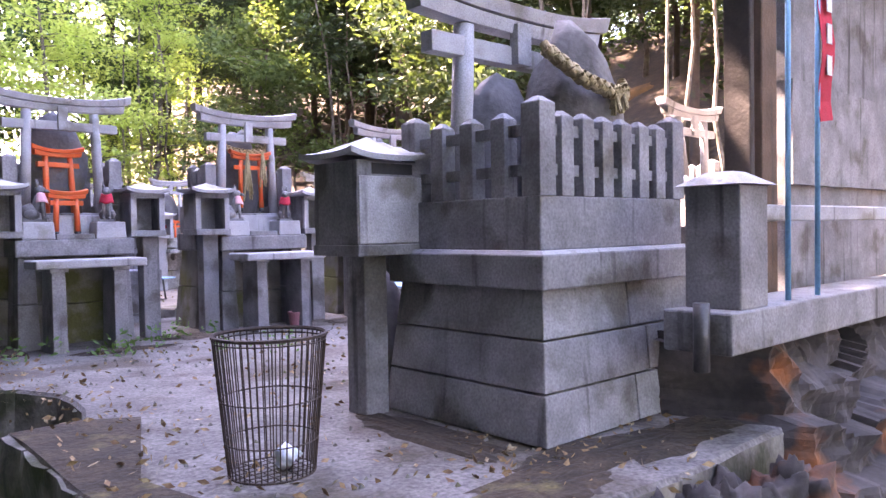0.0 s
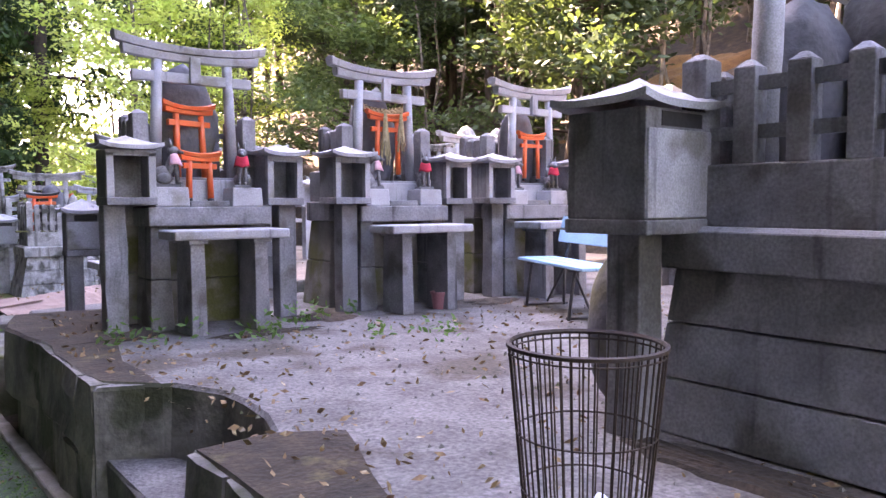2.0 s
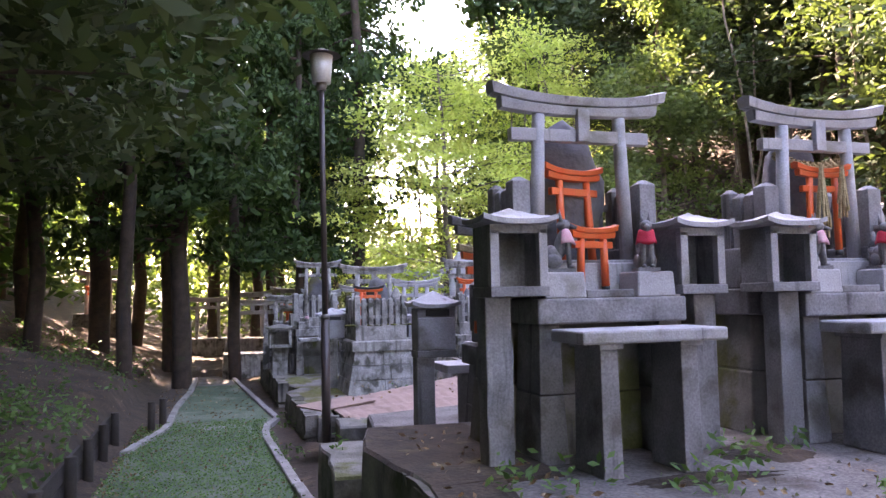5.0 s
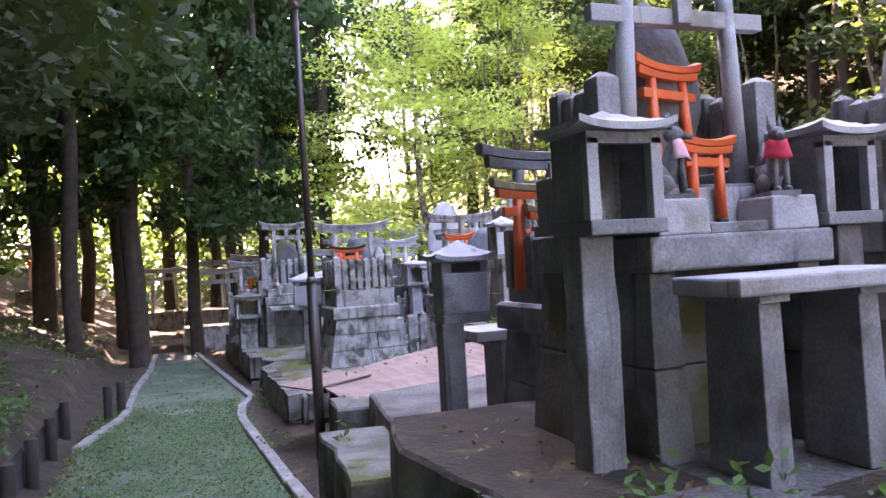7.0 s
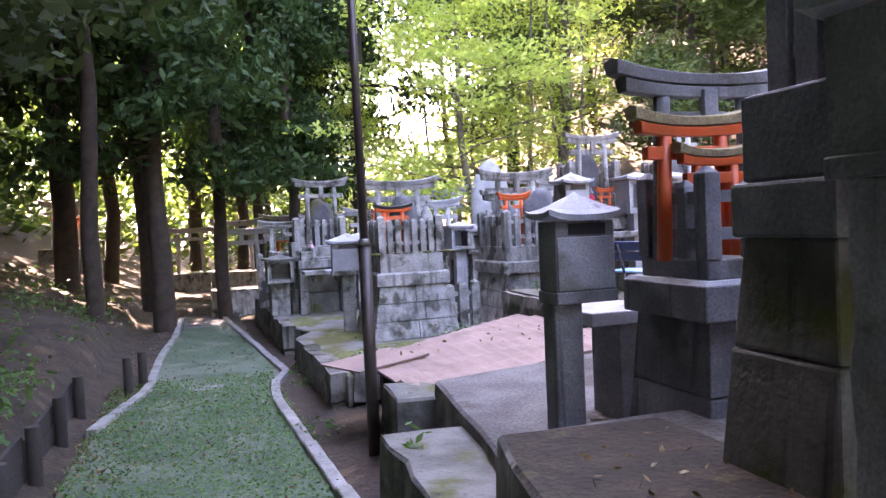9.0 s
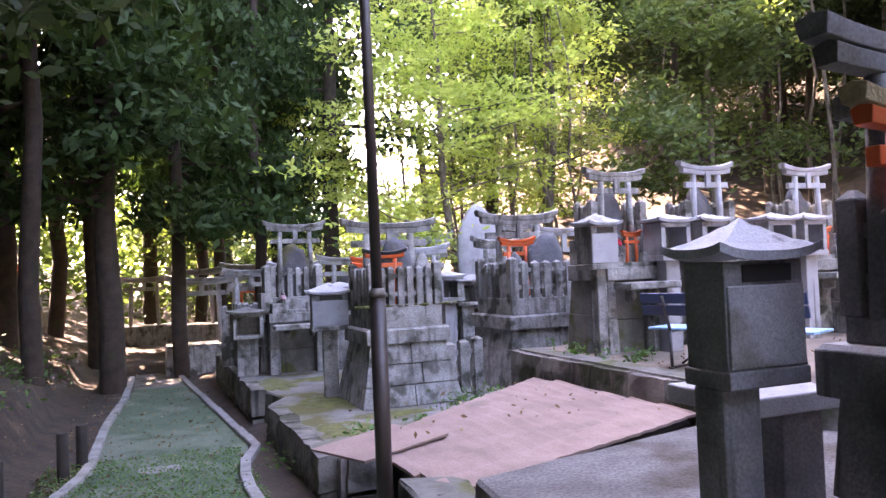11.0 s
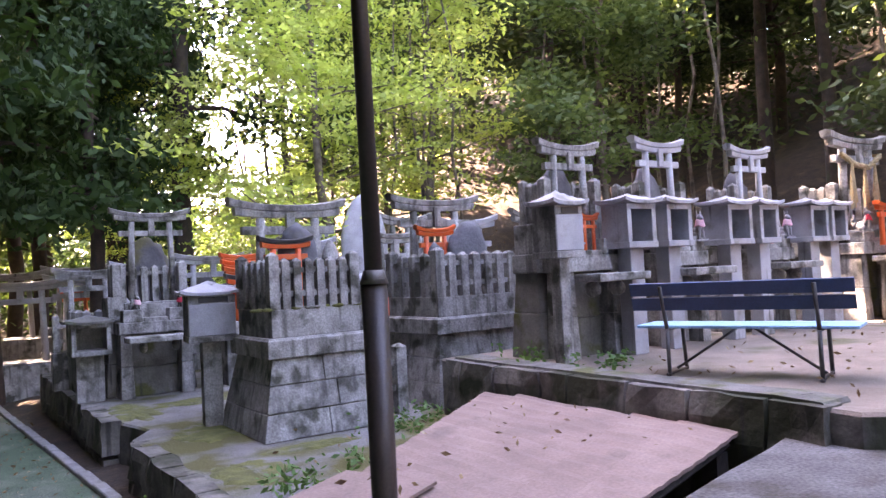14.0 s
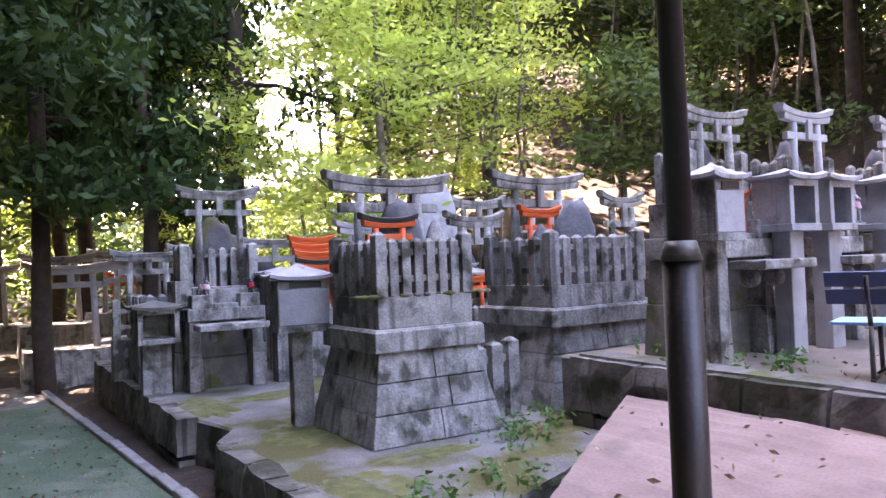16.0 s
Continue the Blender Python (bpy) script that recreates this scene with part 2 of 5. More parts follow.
def ground_z(x, y):
    yy = max(-10.0, min(y, 30.0))
    z = path_z(yy) - 0.03
    if x < -0.95:
        z += min(0.35, (-0.95 - x) * 1.5) + 0.33 * max(0.0, -1.3 - x) if x > -25 else 8.0
    if x > 1.3:
        z += 0.05
    z += hill(x, y)
    if x < -1.2 or hill(x, y) > 0:
        z += 0.10 * noise.noise(Vector((x * 1.3, y * 1.3, 0))) + 0.3 * noise.noise(Vector((x * 0.3, y * 0.3, 5)))
    return z


def axis(lo, hi, fine_lo, fine_hi, step):
    out, v = [], fine_lo
    while v <= fine_hi:
        out.append(v)
        v += step
    s, v = step, fine_lo
    while v > lo:
        s *= 1.35
        v -= s
        out.insert(0, v)
    s, v = step, out[-1]
    while v < hi:
        s *= 1.35
        v += s
        out.append(v)
    return out


XS, YS = axis(-120, 120, -8, 16, 0.25), axis(-120, 160, -4, 30, 0.3)
verts = [(x, y, ground_z(x, y)) for y in YS for x in XS]
nx = len(XS)
faces = [(j * nx + i, j * nx + i + 1, (j + 1) * nx + i + 1, (j + 1) * nx + i) for j in range(len(YS) - 1) for i in range(nx - 1)]
g = raw("ground", verts, faces, EARTH)
for f in g.data.polygons:
    f.use_smooth = True
tagged(g, "brown earth and leaf litter rising into a wooded hillside", "ground", kind="structure")


def ribbon(name, left, right, z, mat, label, category, thick=0.04, step=0.5):
    """Strip between two edge lines given as (y, x) knots, following the slope of the path."""
    def at(knots, y):
        for (y0, a), (y1, b) in zip(knots, knots[1:]):
            if y <= y1:
                return a + (b - a) * max(0.0, (y - y0)) / (y1 - y0)
        return knots[-1][1]
    bm = N()
    y, rows = left[0][0], []
    while y <= left[-1][0]:
        a, b = at(left, y), at(right, y)
        za = path_z(y) + z
        w = 0.008 * noise.noise(Vector((y * 2, 0, 0)))
        rows.append([bm.verts.new(p) for p in ((a + w, y, za - thick), (a + w, y, za), (b + w, y, za), (b + w, y, za - thick))])
        y += step
    for r, s in zip(rows, rows[1:]):
        for i in range(3):
            bm.faces.new((r[i], r[i + 1], s[i + 1], s[i]))
    for r in (rows[0], rows[-1]):
        bm.faces.new(r)
    return tagged(part(name, bm, mat), label, category, kind="structure")


PATH_R = [(-8, 1.22), (5, 1.22), (8, 1.15), (10, 1.06), (13.0, 0.98), (14.0, 1.02), (14.8, 1.26), (16.0, 1.2), (22, 0.88), (30, 0.6)]
PATH_L = [(-8, -0.75), (10, -0.72), (13, -0.62), (14.5, -0.24), (17.2, -0.22), (20, -0.06), (24, 0.0), (30, 0.0)]
ribbon("path", PATH_L[:-2] + [(21.5, 0.0)], PATH_R, 0.0, TURF, "worn green artificial turf laid along a footpath", "path")
ribbon("path_far", [(21.5, 0.0), (30, 0.0)], PATH_R, -0.012, CONCRETE, "pale grey earth path beyond the turf", "path")


def blocks_along(name, knots, off, w, z0, z1, mat, label, category, length):
    """Row of kerb blocks along an edge line."""
    root = thing(name, (0, 0, 0), label, category)
    root["kind"] = "structure"
    y = knots[0][0]
    while y < knots[-1][0] - length:
        def at(yy):
            for (y0, a), (y1, b) in zip(knots, knots[1:]):
                if yy <= y1:
                    return a + (b - a) * max(0.0, yy - y0) / (y1 - y0)
            return knots[-1][1]
        a, b = at(y), at(y + length - 0.012)
        bm = N()
        zz = path_z(y + length / 2) + random.uniform(-0.008, 0.008)
        o = [(a + off, y), (a + off + w, y), (b + off + w, y + length - 0.012), (b + off, y + length - 0.012)]
        lo = [bm.verts.new((*p, zz + z0)) for p in o]
        hi = [bm.verts.new((*p, zz + z1)) for p in o]
        bm.faces.new(lo[::-1]); bm.faces.new(hi)
        for i in range(4):
            bm.faces.new((lo[i], lo[(i + 1) % 4], hi[(i + 1) % 4], hi[i]))
        bmesh.ops.bevel(bm, geom=bm.edges[:], offset=0.008, segments=1, affect="EDGES")
        part("kerb_stone", bm, mat, root)
        y += length


blocks_along("kerb", PATH_R, 0.0, 0.10, -0.15, 0.045, KERB, "narrow pale concrete kerb edging the turf path", "kerb", 0.6)
blocks_along("kerb_far_side", [(12.6, -0.7), (14.5, -0.32), (17.2, -0.30), (20, -0.14), (24, -0.08)], -0.02, 0.10, -0.12, 0.05, KERB, "low concrete kerb on the wooded side of the path", "kerb", 0.55)


def slab(name, poly, z0, z1, mat, label, side_mat=None, rough=0.03, seed=1):
    """Raised terrace: an outline pulled up to z1, with an uneven rim."""
    pts = []
    for (x0, y0), (x1, y1) in zip(poly, poly[1:] + poly[:1]):
        n = max(1, int(math.hypot(x1 - x0, y1 - y0) / 0.25))
        for i in range(n):
            t = i / n
            x, y = x0 + (x1 - x0) * t, y0 + (y1 - y0) * t
            k = noise.noise(Vector((x * 2.3, y * 2.3, seed))) * rough
            pts.append((x + k, y + k))
    bm = N()
    levels = []
    for zz, grow in ((z0, 0.02), (z0 + (z1 - z0) * 0.5, 0.012), (z1 - 0.02, 0.0), (z1, -0.02)):
        cx = sum(p[0] for p in pts) / len(pts)
        cy = sum(p[1] for p in pts) / len(pts)
        ring = []
        for x, y in pts:
            d = math.hypot(x - cx, y - cy) or 1
            k = grow + 0.025 * noise.noise(Vector((x * 4, y * 4, zz * 7 + seed)))
            ring.append(bm.verts.new((x + (x - cx) / d * k, y + (y - cy) / d * k, zz + (0.012 * noise.noise(Vector((x * 3, y * 3, seed))) if zz > z0 else 0))))
        levels.append(ring)
    n = len(pts)
    side = []
    for a, b in zip(levels, levels[1:]):
        for i in range(n):
            side.append(bm.faces.new((a[i], a[(i + 1) % n], b[(i + 1) % n], b[i])))
    top = bm.faces.new(levels[-1])
    bmesh.ops.triangulate(bm, faces=[top])
    ob = part(name, bm, mat)
    if side_mat:
        ob.data.materials.append(side_mat)
        for p in ob.data.polygons:
            if abs(p.normal.z) < 0.6:
                p.material_index = 1
    return tagged(ob, label, "terrace", kind="structure")


TA, TM, TB, TC = 0.645, 0.40, 0.58, 0.07
slab("terrace_front", [(1.50, 8.0), (1.30, 7.4), (1.32, 5.0), (1.63, 4.83), (1.80, 4.57), (1.76, 4.0), (1.71, 3.77), (1.36, 3.75), (1.34, 2.6), (1.42, 1.3), (3.3, 1.25), (9.8, 1.3), (9.8, 8.0)], -0.3, TA, CONCRETE, "worn grey concrete terrace with dark stone edge", WALL_ROCK)
slab("terrace_middle", [(1.82, 10.2), (1.70, 9.25), (1.5, 8.02), (9.7, 8.02), (9.7, 10.5), (3.98, 10.72)], -0.4, TM, CONCRETE, "lower concrete landing with broken stone edge", WALL_ROCK, seed=2)
slab("terrace_back", [(4.02, 14.1), (3.96, 10.3), (4.6, 9.6), (11.5, 9.6), (11.5, 16.5), (5.6, 16.5), (5.6, 14.2)], -0.4, TB, DRY_EARTH, "bare earth terrace held by a rough mossy stone wall", WALL_ROCK, seed=3)
slab("terrace_left", [(1.62, 12.3), (1.50, 15.2), (1.75, 15.6), (1.62, 16.2), (1.5, 22), (9, 22), (9, 13.6), (3.95, 13.4)], -0.6, TC, CONCRETE_MOSS, "mossy grey terrace carrying old monuments", WALL_ROCK, seed=4)
slab("stone_step", [(1.24, 9.42), (1.18, 8.1), (1.60, 8.02), (1.78, 9.38)], -0.35, 0.31, STONE_MOSSY_AND_SHADED, "cracked flat stone step beside the path", WALL_ROCK, seed=5)
slab("moss_bed", [(1.36, 7.95), (1.22, 7.3), (1.34, 6.2), (2.05, 6.25), (2.05, 7.9)], 0.2, TA + 0.02, MOSS, "brown moss and roots over the terrace corner", WALL_ROCK, rough=0.03, seed=6)
slab("moss_strip", [(1.37, 3.74), (1.345, 2.6), (1.43, 1.33), (1.75, 1.33), (1.55, 2.6), (1.92, 3.6), (1.70, 3.78)], 0.3, TA + 0.012, MOSS, "strip of brown moss along the terrace rim", WALL_ROCK, rough=0.07, seed=7)
slab("moss_rim_front", [(1.31, 6.3), (1.33, 5.02), (1.62, 4.86), (1.58, 5.5), (1.75, 6.3)], 0.3, TA + 0.015, MOSS, "brown moss growing over the terrace rim", WALL_ROCK, rough=0.07, seed=17)
slab("moss_rim_back", [(4.0, 13.9), (3.98, 10.5), (4.22, 10.5), (4.26, 13.9)], 0.3, TB + 0.03, STONE_MOSSY_AND_SHADED, "mossy rounded rim of the stone wall", WALL_ROCK, seed=8)
slab("step_stone", [(1.34, 4.95), (1.34, 3.8), (1.70, 3.8), (1.76, 4.5), (1.62, 4.8)], -0.2, 0.28, CONCRETE, "sunken stone step cut into the terrace edge", WALL_ROCK, seed=9)
slab("broken_wall_stone", [(1.55, 10.2), (1.86, 10.15), (1.95, 10.6), (1.6, 10.8)], -0.2, 0.30, STONE_MOSSY_AND_SHADED, "low broken stone beside the lamp post", WALL_ROCK, seed=10)


def rock(name, at, r, mat, label, turn=0.0, seed=0, rough=0.35, category="rock"):
    bm = blob(N(), (0, 0, 0), r, sub=4 if rough > 0.3 else 3, rough=rough, seed=seed)
    ob = tagged(part(name, bm, mat), label, category)
    ob.matrix_world = pose(*at, 0, 0, turn)
    return ob


# ---- kinds of things ----
def kasagi(bm, w, z, h, d, lift, n=10):
    """Top beam of a gate: a bar whose ends sweep up."""
    rings = []
    for i in range(n + 1):
        u = -1 + 2 * i / n
        x = u * w / 2
        dz = lift * abs(u) ** 2.6
        t = h * (0.85 + 0.25 * abs(u) ** 2)
        rings.append([bm.verts.new(p) for p in ((x, -d * 0.4, z + dz), (x, d * 0.4, z + dz), (x * 1.015, d / 2, z + dz + t), (x * 1.015, 0, z + dz + t * 1.25), (x * 1.015, -d / 2, z + dz + t))])
    for a, b in zip(rings, rings[1:]):
        for i in range(5):
            bm.faces.new((a[i], a[(i + 1) % 5], b[(i + 1) % 5], b[i]))
    bm.faces.new(rings[0][::-1])
    bm.faces.new(rings[-1])
    return bm


def torii(name, at, w, h, mat, label, turn=0.0, group="", round_posts=True, top_mat=None, tilt=0.0, plaque=True, r=None, foot=None, category="gate"):
    """Gate with w between beam tips and h to the top."""
    t = thing(name, at, label, category, group, turn)
    if tilt:
        t.matrix_world = pose(at[0], at[1], at[2], tilt, 0, turn)
    px, r = w * 0.235, r or w * 0.042
    zt = h * 0.86
    for s in (-1, 1):
        bm = N()
        if round_posts:
            tube(bm, (s * px * 1.12, 0, 0), (s * px, 0, zt), r, r * 0.9, 14)
        else:
            box(bm, -r, r, -r, r, 0, zt, m=Matrix.Translation((s * px, 0, 0)))
        p = part("pillar", bm, mat, t)
        if foot:
            part("foot", tube(N(), (s * px * 1.12, 0, 0), (s * px * 1.11, 0, h * 0.06), r * 1.08, r * 1.08, 12), foot, p, "black painted foot")
    part("tie_beam", box(N(), -w * 0.40, w * 0.40, -r * 0.7, r * 0.7, h * 0.70, h * 0.70 + r * 1.7), mat, t, bevel=0.004)
    part("lintel", kasagi(N(), w * 0.90, zt, r * 1.3, r * 2.2, h * 0.025), mat, t, bevel=0.003)
    part("top_beam", kasagi(N(), w, zt + r * 1.35, r * 1.3, r * 2.9, h * 0.05), top_mat or mat, t, bevel=0.003)
    if plaque:
        part("plaque", box(N(), -r * 0.9, r * 0.9, -r * 1.5, -r * 0.5, h * 0.70, zt + r * 0.8), mat, t, bevel=0.004)
    return t


def roof_mesh(w, d, z, rise, thick=0.03, flare=0.03, n=8):
    """Hipped stone roof with upswept eaves and a small ridge."""
    bm = N()
    grid = []
    for lay in (0, 1):
        rows = []
        for j in range(n + 1):
            row = []
            for i in range(n + 1):
                u, v = -1 + 2 * i / n, -1 + 2 * j / n
                k = max(abs(u) * 0.8 + 0.2 * abs(u) ** 3, abs(v))
                zz = z + rise * (1 - k) ** 1.15 + flare * (abs(u) ** 3) * (0.4 + 0.6 * abs(v) ** 3)
                row.append(bm.verts.new((u * w / 2, v * d / 2, zz + (thick if lay else 0))))
            rows.append(row)
        grid.append(rows)
    for lay in (0, 1):
        for j in range(n):
            for i in range(n):
                q = (grid[lay][j][i], grid[lay][j][i + 1], grid[lay][j + 1][i + 1], grid[lay][j + 1][i])
                bm.faces.new(q if lay else q[::-1])
    a, b = grid
    for i in range(n):
        for p, q, c, e in ((a[0][i], a[0][i + 1], b[0][i + 1], b[0][i]), (a[n][i + 1], a[n][i], b[n][i], b[n][i + 1]),
                           (a[i + 1][0], a[i][0], b[i][0], b[i + 1][0]), (a[i][n], a[i + 1][n], b[i + 1][n], b[i][n])):
            bm.faces.new((p, q, c, e))
    return bm


def stone_house(at, w, d, z0, h, label, mat=STONE, pillar=(0.14, 0.14), closed=False, turn=0.0, rough_pillar=False, group="stone lantern houses", roof_mat=None, shift=0.0):
    """Little stone house on a square pillar; at is the foot, z0 the underside of the house, h its height to the eaves."""
    t = thing("stone_lantern" if not closed else "offering_box", at, label, "stone lantern" if not closed else "offering box", group, turn)
    pw, pd = pillar
    bm = N()
    if rough_pillar:
        box(bm, -pw / 2, pw / 2, -pd / 2, pd / 2, 0, z0)
        bmesh.ops.subdivide_edges(bm, edges=bm.edges[:], cuts=5, use_grid_fill=True)
        for v in bm.verts:
            v.co += Vector((noise.noise(v.co * 14), noise.noise(v.co * 14 + Vector((5, 0, 0))), 0)) * 0.016
    else:
        box(bm, -pw / 2, pw / 2, -pd / 2, pd / 2, 0, z0)
    part("pillar", bm, mat, t, bevel=0.008)
    z1 = z0 + h
    x0, x1, y0, y1 = -w / 2 + shift, w / 2 + shift, -d / 2, d / 2
    f = 0.035
    part("base_slab", box(N(), x0 - 0.005, x1 + 0.005, y0 - 0.012, y1 + 0.012, z0, z0 + 0.055), mat, t, bevel=0.006)
    if closed:
        body = part("body", box(N(), x0, x1, y0, y1, z0 + 0.055, z1), mat, t, bevel=0.006)
        part("front_panel", box(N(), x0 + 0.006, x1 - 0.004, y0 - 0.008, y0 + 0.01, z0 + 0.06, z1 - 0.075), STONE_LIGHT, t, bevel=0.005)
        # no opening is cut; a black block paints the shade inside the slot
        part("slot", box(N(), x0 + w * 0.22, x1 - w * 0.16, y0 - 0.004, y0 + 0.02, z1 - 0.065, z1 - 0.012), BLACK, t, "slot under the roof, its inner shade put in as black")
    else:
        part("side_panel", box(N(), x0, x0 + f, y0 + 0.04, y1, z0 + 0.055, z1), mat, t)
        part("side_panel", box(N(), x1 - f, x1, y0 + 0.04, y1, z0 + 0.055, z1), mat, t)
        part("back_panel", box(N(), x0 + f, x1 - f, y1 - 0.03, y1, z0 + 0.055, z1), mat, t)
        for s in (x0, x1 - 0.05):
            part("corner_post", box(N(), s, s + 0.05, y0, y0 + 0.05, z0 + 0.055, z1 - 0.02), STONE_LIGHT if mat is STONE else mat, t, bevel=0.004)
        part("front_lintel", box(N(), x0, x1, y0, y0 + 0.04, z1 - 0.045, z1), mat, t)
    # default roof stone is paler: sky brightness on the top, put into the colour
    rf = part("roof", roof_mesh(w * 1.3, d + 0.085, z1, 0.11 if closed else 0.075, 0.028), roof_mat or STONE_LIGHT, t, "upswept stone roof with sky brightness in its pale colour")
    rf.location.x = shift
    return t


def fox(at, turn, mat=STONE, cloth=PINK_CLOTH, size=0.28, group="fox statues"):
    """Seated guardian statue, one plain mesh, with a cloth bib hung on it."""
    bm = N()
    blob(bm, (0, 0.10, 0.20), (0.14, 0.20, 0.19))
    blob(bm, (0, -0.08, 0.40), (0.115, 0.12, 0.27), pose(0, 0, 0, 14))
    blob(bm, (0, -0.12, 0.70), (0.10, 0.12, 0.10))
    tube(bm, (0, -0.16, 0.70), (0, -0.33, 0.65), 0.06, 0.025, 8)
    for s in (-1, 1):
        tube(bm, (s * 0.055, -0.08, 0.76), (s * 0.075, -0.06, 0.95), 0.04, 0.006, 6)
        tube(bm, (s * 0.065, -0.17, 0.42), (s * 0.065, -0.20, 0.0), 0.045, 0.035, 8)
        blob(bm, (s * 0.065, -0.23, 0.03), (0.045, 0.075, 0.035), sub=1)
        blob(bm, (s * 0.12, 0.06, 0.12), (0.07, 0.15, 0.12), sub=2)
    tube(bm, (0, 0.26, 0.10), (0, 0.36, 0.34), 0.06, 0.10, 8)
    tube(bm, (0, 0.36, 0.34), (0, 0.32, 0.66), 0.10, 0.02, 8)
    box(bm, -0.18, 0.18, -0.30, 0.34, -0.06, 0.0)
    ob = tagged(part("fox_statue", bm, mat), "small seated grey stone fox statue with upright ears", "statue", group)
    ob.matrix_world = pose(at[0], at[1], at[2] + 0.06 * size, 0, 0, turn) @ Matrix.Diagonal((size, size, size, 1))
    bb = N()
    rows = []
    for j in range(5):
        v = j / 4
        rows.append([bb.verts.new((math.sin(a) * (0.125 + 0.05 * v), -0.10 - math.cos(a) * (0.125 + 0.085 * v), 0.62 - 0.22 * v - 0.02 * math.cos(3 * a))) for a in (-1.7 + 3.4 * i / 8 for i in range(9))])
    for a, b in zip(rows, rows[1:]):
        for i in range(8):
            bb.faces.new((a[i], a[i + 1], b[i + 1], b[i]))
    bib = tagged(part("bib", bb, cloth, smooth=True), "small cloth bib tied on a stone fox", "bib", "bibs")
    md = bib.modifiers.new("cloth", "SOLIDIFY")
    md.thickness = 0.02
    bib.matrix_world = pose(at[0], at[1], at[2] + 0.06 * size, 0, 0, turn) @ Matrix.Diagonal((size, size, size, 1))
    return ob


def altar(at, label, mat=STONE, scale=(1, 1, 1), corbel=False, shaded_back=True):
    """Stone altar facing -y: front table on legs, slab, stepped tiers and fence; origin at its middle front on the ground."""
    t = thing("stone_altar", at, label, "altar", "stone altars", 0, scale)
    light = STONE_LIGHT if mat is STONE else mat
    if not corbel:
        for s in (-0.25, 0.215):
            lg = part("table_leg", box(N(), s - 0.055, s + 0.055, 0.03, 0.34, 0, 0.64, 0.006, 0.015), mat, t, bevel=0.006)
            part("leg_cap", box(N(), s - 0.067, s + 0.067, 0.018, 0.35, 0.64, 0.668), mat, lg, bevel=0.004)
    else:
        for s in (-0.2, 0.2):
            part("bracket", blob(N(), (s, 0.30, 0.60), (0.05, 0.12, 0.07), sub=2), mat, t)
    part("table_top", box(N(), -0.42, 0.42, -0.01, 0.36, 0.668, 0.735), light, t, bevel=0.012)
    for s in (-1, 1):
        bm = box(N(), s * 0.375 - 0.085, s * 0.375 + 0.085, 0.43, 0.80, 0, 0.37, 0.012, 0.02)
        part("side_wall", bm, mat, t, bevel=0.008)
        part("side_wall", box(N(), s * 0.375 - 0.073, s * 0.375 + 0.073, 0.45, 0.78, 0.375, 0.755, 0.012, 0.012), mat, t, bevel=0.008)
    # recessed wall: underside shade put into the colour, over mossy stone
    part("back_wall", box(N(), -0.29, 0.29, 0.64, 0.75, 0, 0.34), STONE_MOSSY_AND_SHADED if shaded_back else mat, t, bevel=0.006)
    part("back_wall", box(N(), -0.29, 0.29, 0.65, 0.75, 0.346, 0.75), STONE_MOSSY_AND_SHADED if shaded_back else mat, t, bevel=0.006)
    part("slab", box(N(), -0.465, 0.465, 0.405, 0.80, 0.755, 0.895), mat, t, bevel=0.012)
    part("ledge", box(N(), -0.555, 0.555, 0.80, 1.22, 0.76, 0.93), mat, t, bevel=0.012)
    for s in (-1, 1):
        part("pedestal", box(N(), s * 0.285 - 0.125, s * 0.285 + 0.125, 0.42, 0.64, 0.895, 1.04, 0.008, 0.008), light, t, bevel=0.01)
    part("step", box(N(), -0.15, 0.15, 0.44, 0.62, 0.895, 0.94), mat, t, bevel=0.006)
    part("name_stone", box(N(), -0.29, 0.29, 0.645, 0.70, 0.895, 1.10), light, t, bevel=0.006)
    part("upper_tier", box(N(), -0.34, 0.34, 0.70, 1.18, 0.93, 1.12), mat, t, bevel=0.01)
    for s in (-1, 1):
        part("tier_side", box(N(), s * 0.44 - 0.098, s * 0.44 + 0.098, 0.70, 1.18, 0.932, 1.20), mat, t, bevel=0.01)
    # feet below the ledge get the same shade-darkened mossy stone
    part("tier_foot", box(N(), -0.575, 0.575, 0.78, 1.28, 0.0, 0.40, 0.03, 0.03), STONE_MOSSY_AND_SHADED if shaded_back else mat, t, bevel=0.012)
    part("tier_foot", box(N(), -0.54, 0.54, 0.81, 1.245, 0.405, 0.76, 0.03, 0.03), STONE_MOSSY_AND_SHADED if shaded_back else mat, t, bevel=0.012)
    hz = 1.615
    for x, y in [(s * 0.42, y) for s in (-1, 1) for y in (0.75, 0.87, 0.985, 1.10)] + [(x, 1.12) for x in (-0.28, -0.14, 0, 0.14, 0.28)]:
        big = y == 0.75 or y == 1.10
        fz = 1.20 if abs(x) > 0.4 else 1.12
        part("fence_post", post(N(), x, y, fz, hz if big else hz - 0.04, 0.11 if y == 0.75 else 0.085, 0.03), mat, t, bevel=0.004)
    for s in (-0.42, 0.42):
        for z in (1.30, 1.46):
            part("fence_rail", box(N(), s - 0.02, s + 0.02, 0.75, 1.10, z, z + 0.045), mat, t)
    part("fence_rail", box(N(), -0.42, 0.42, 1.10, 1.14, 1.46, 1.505), mat, t)
    return t


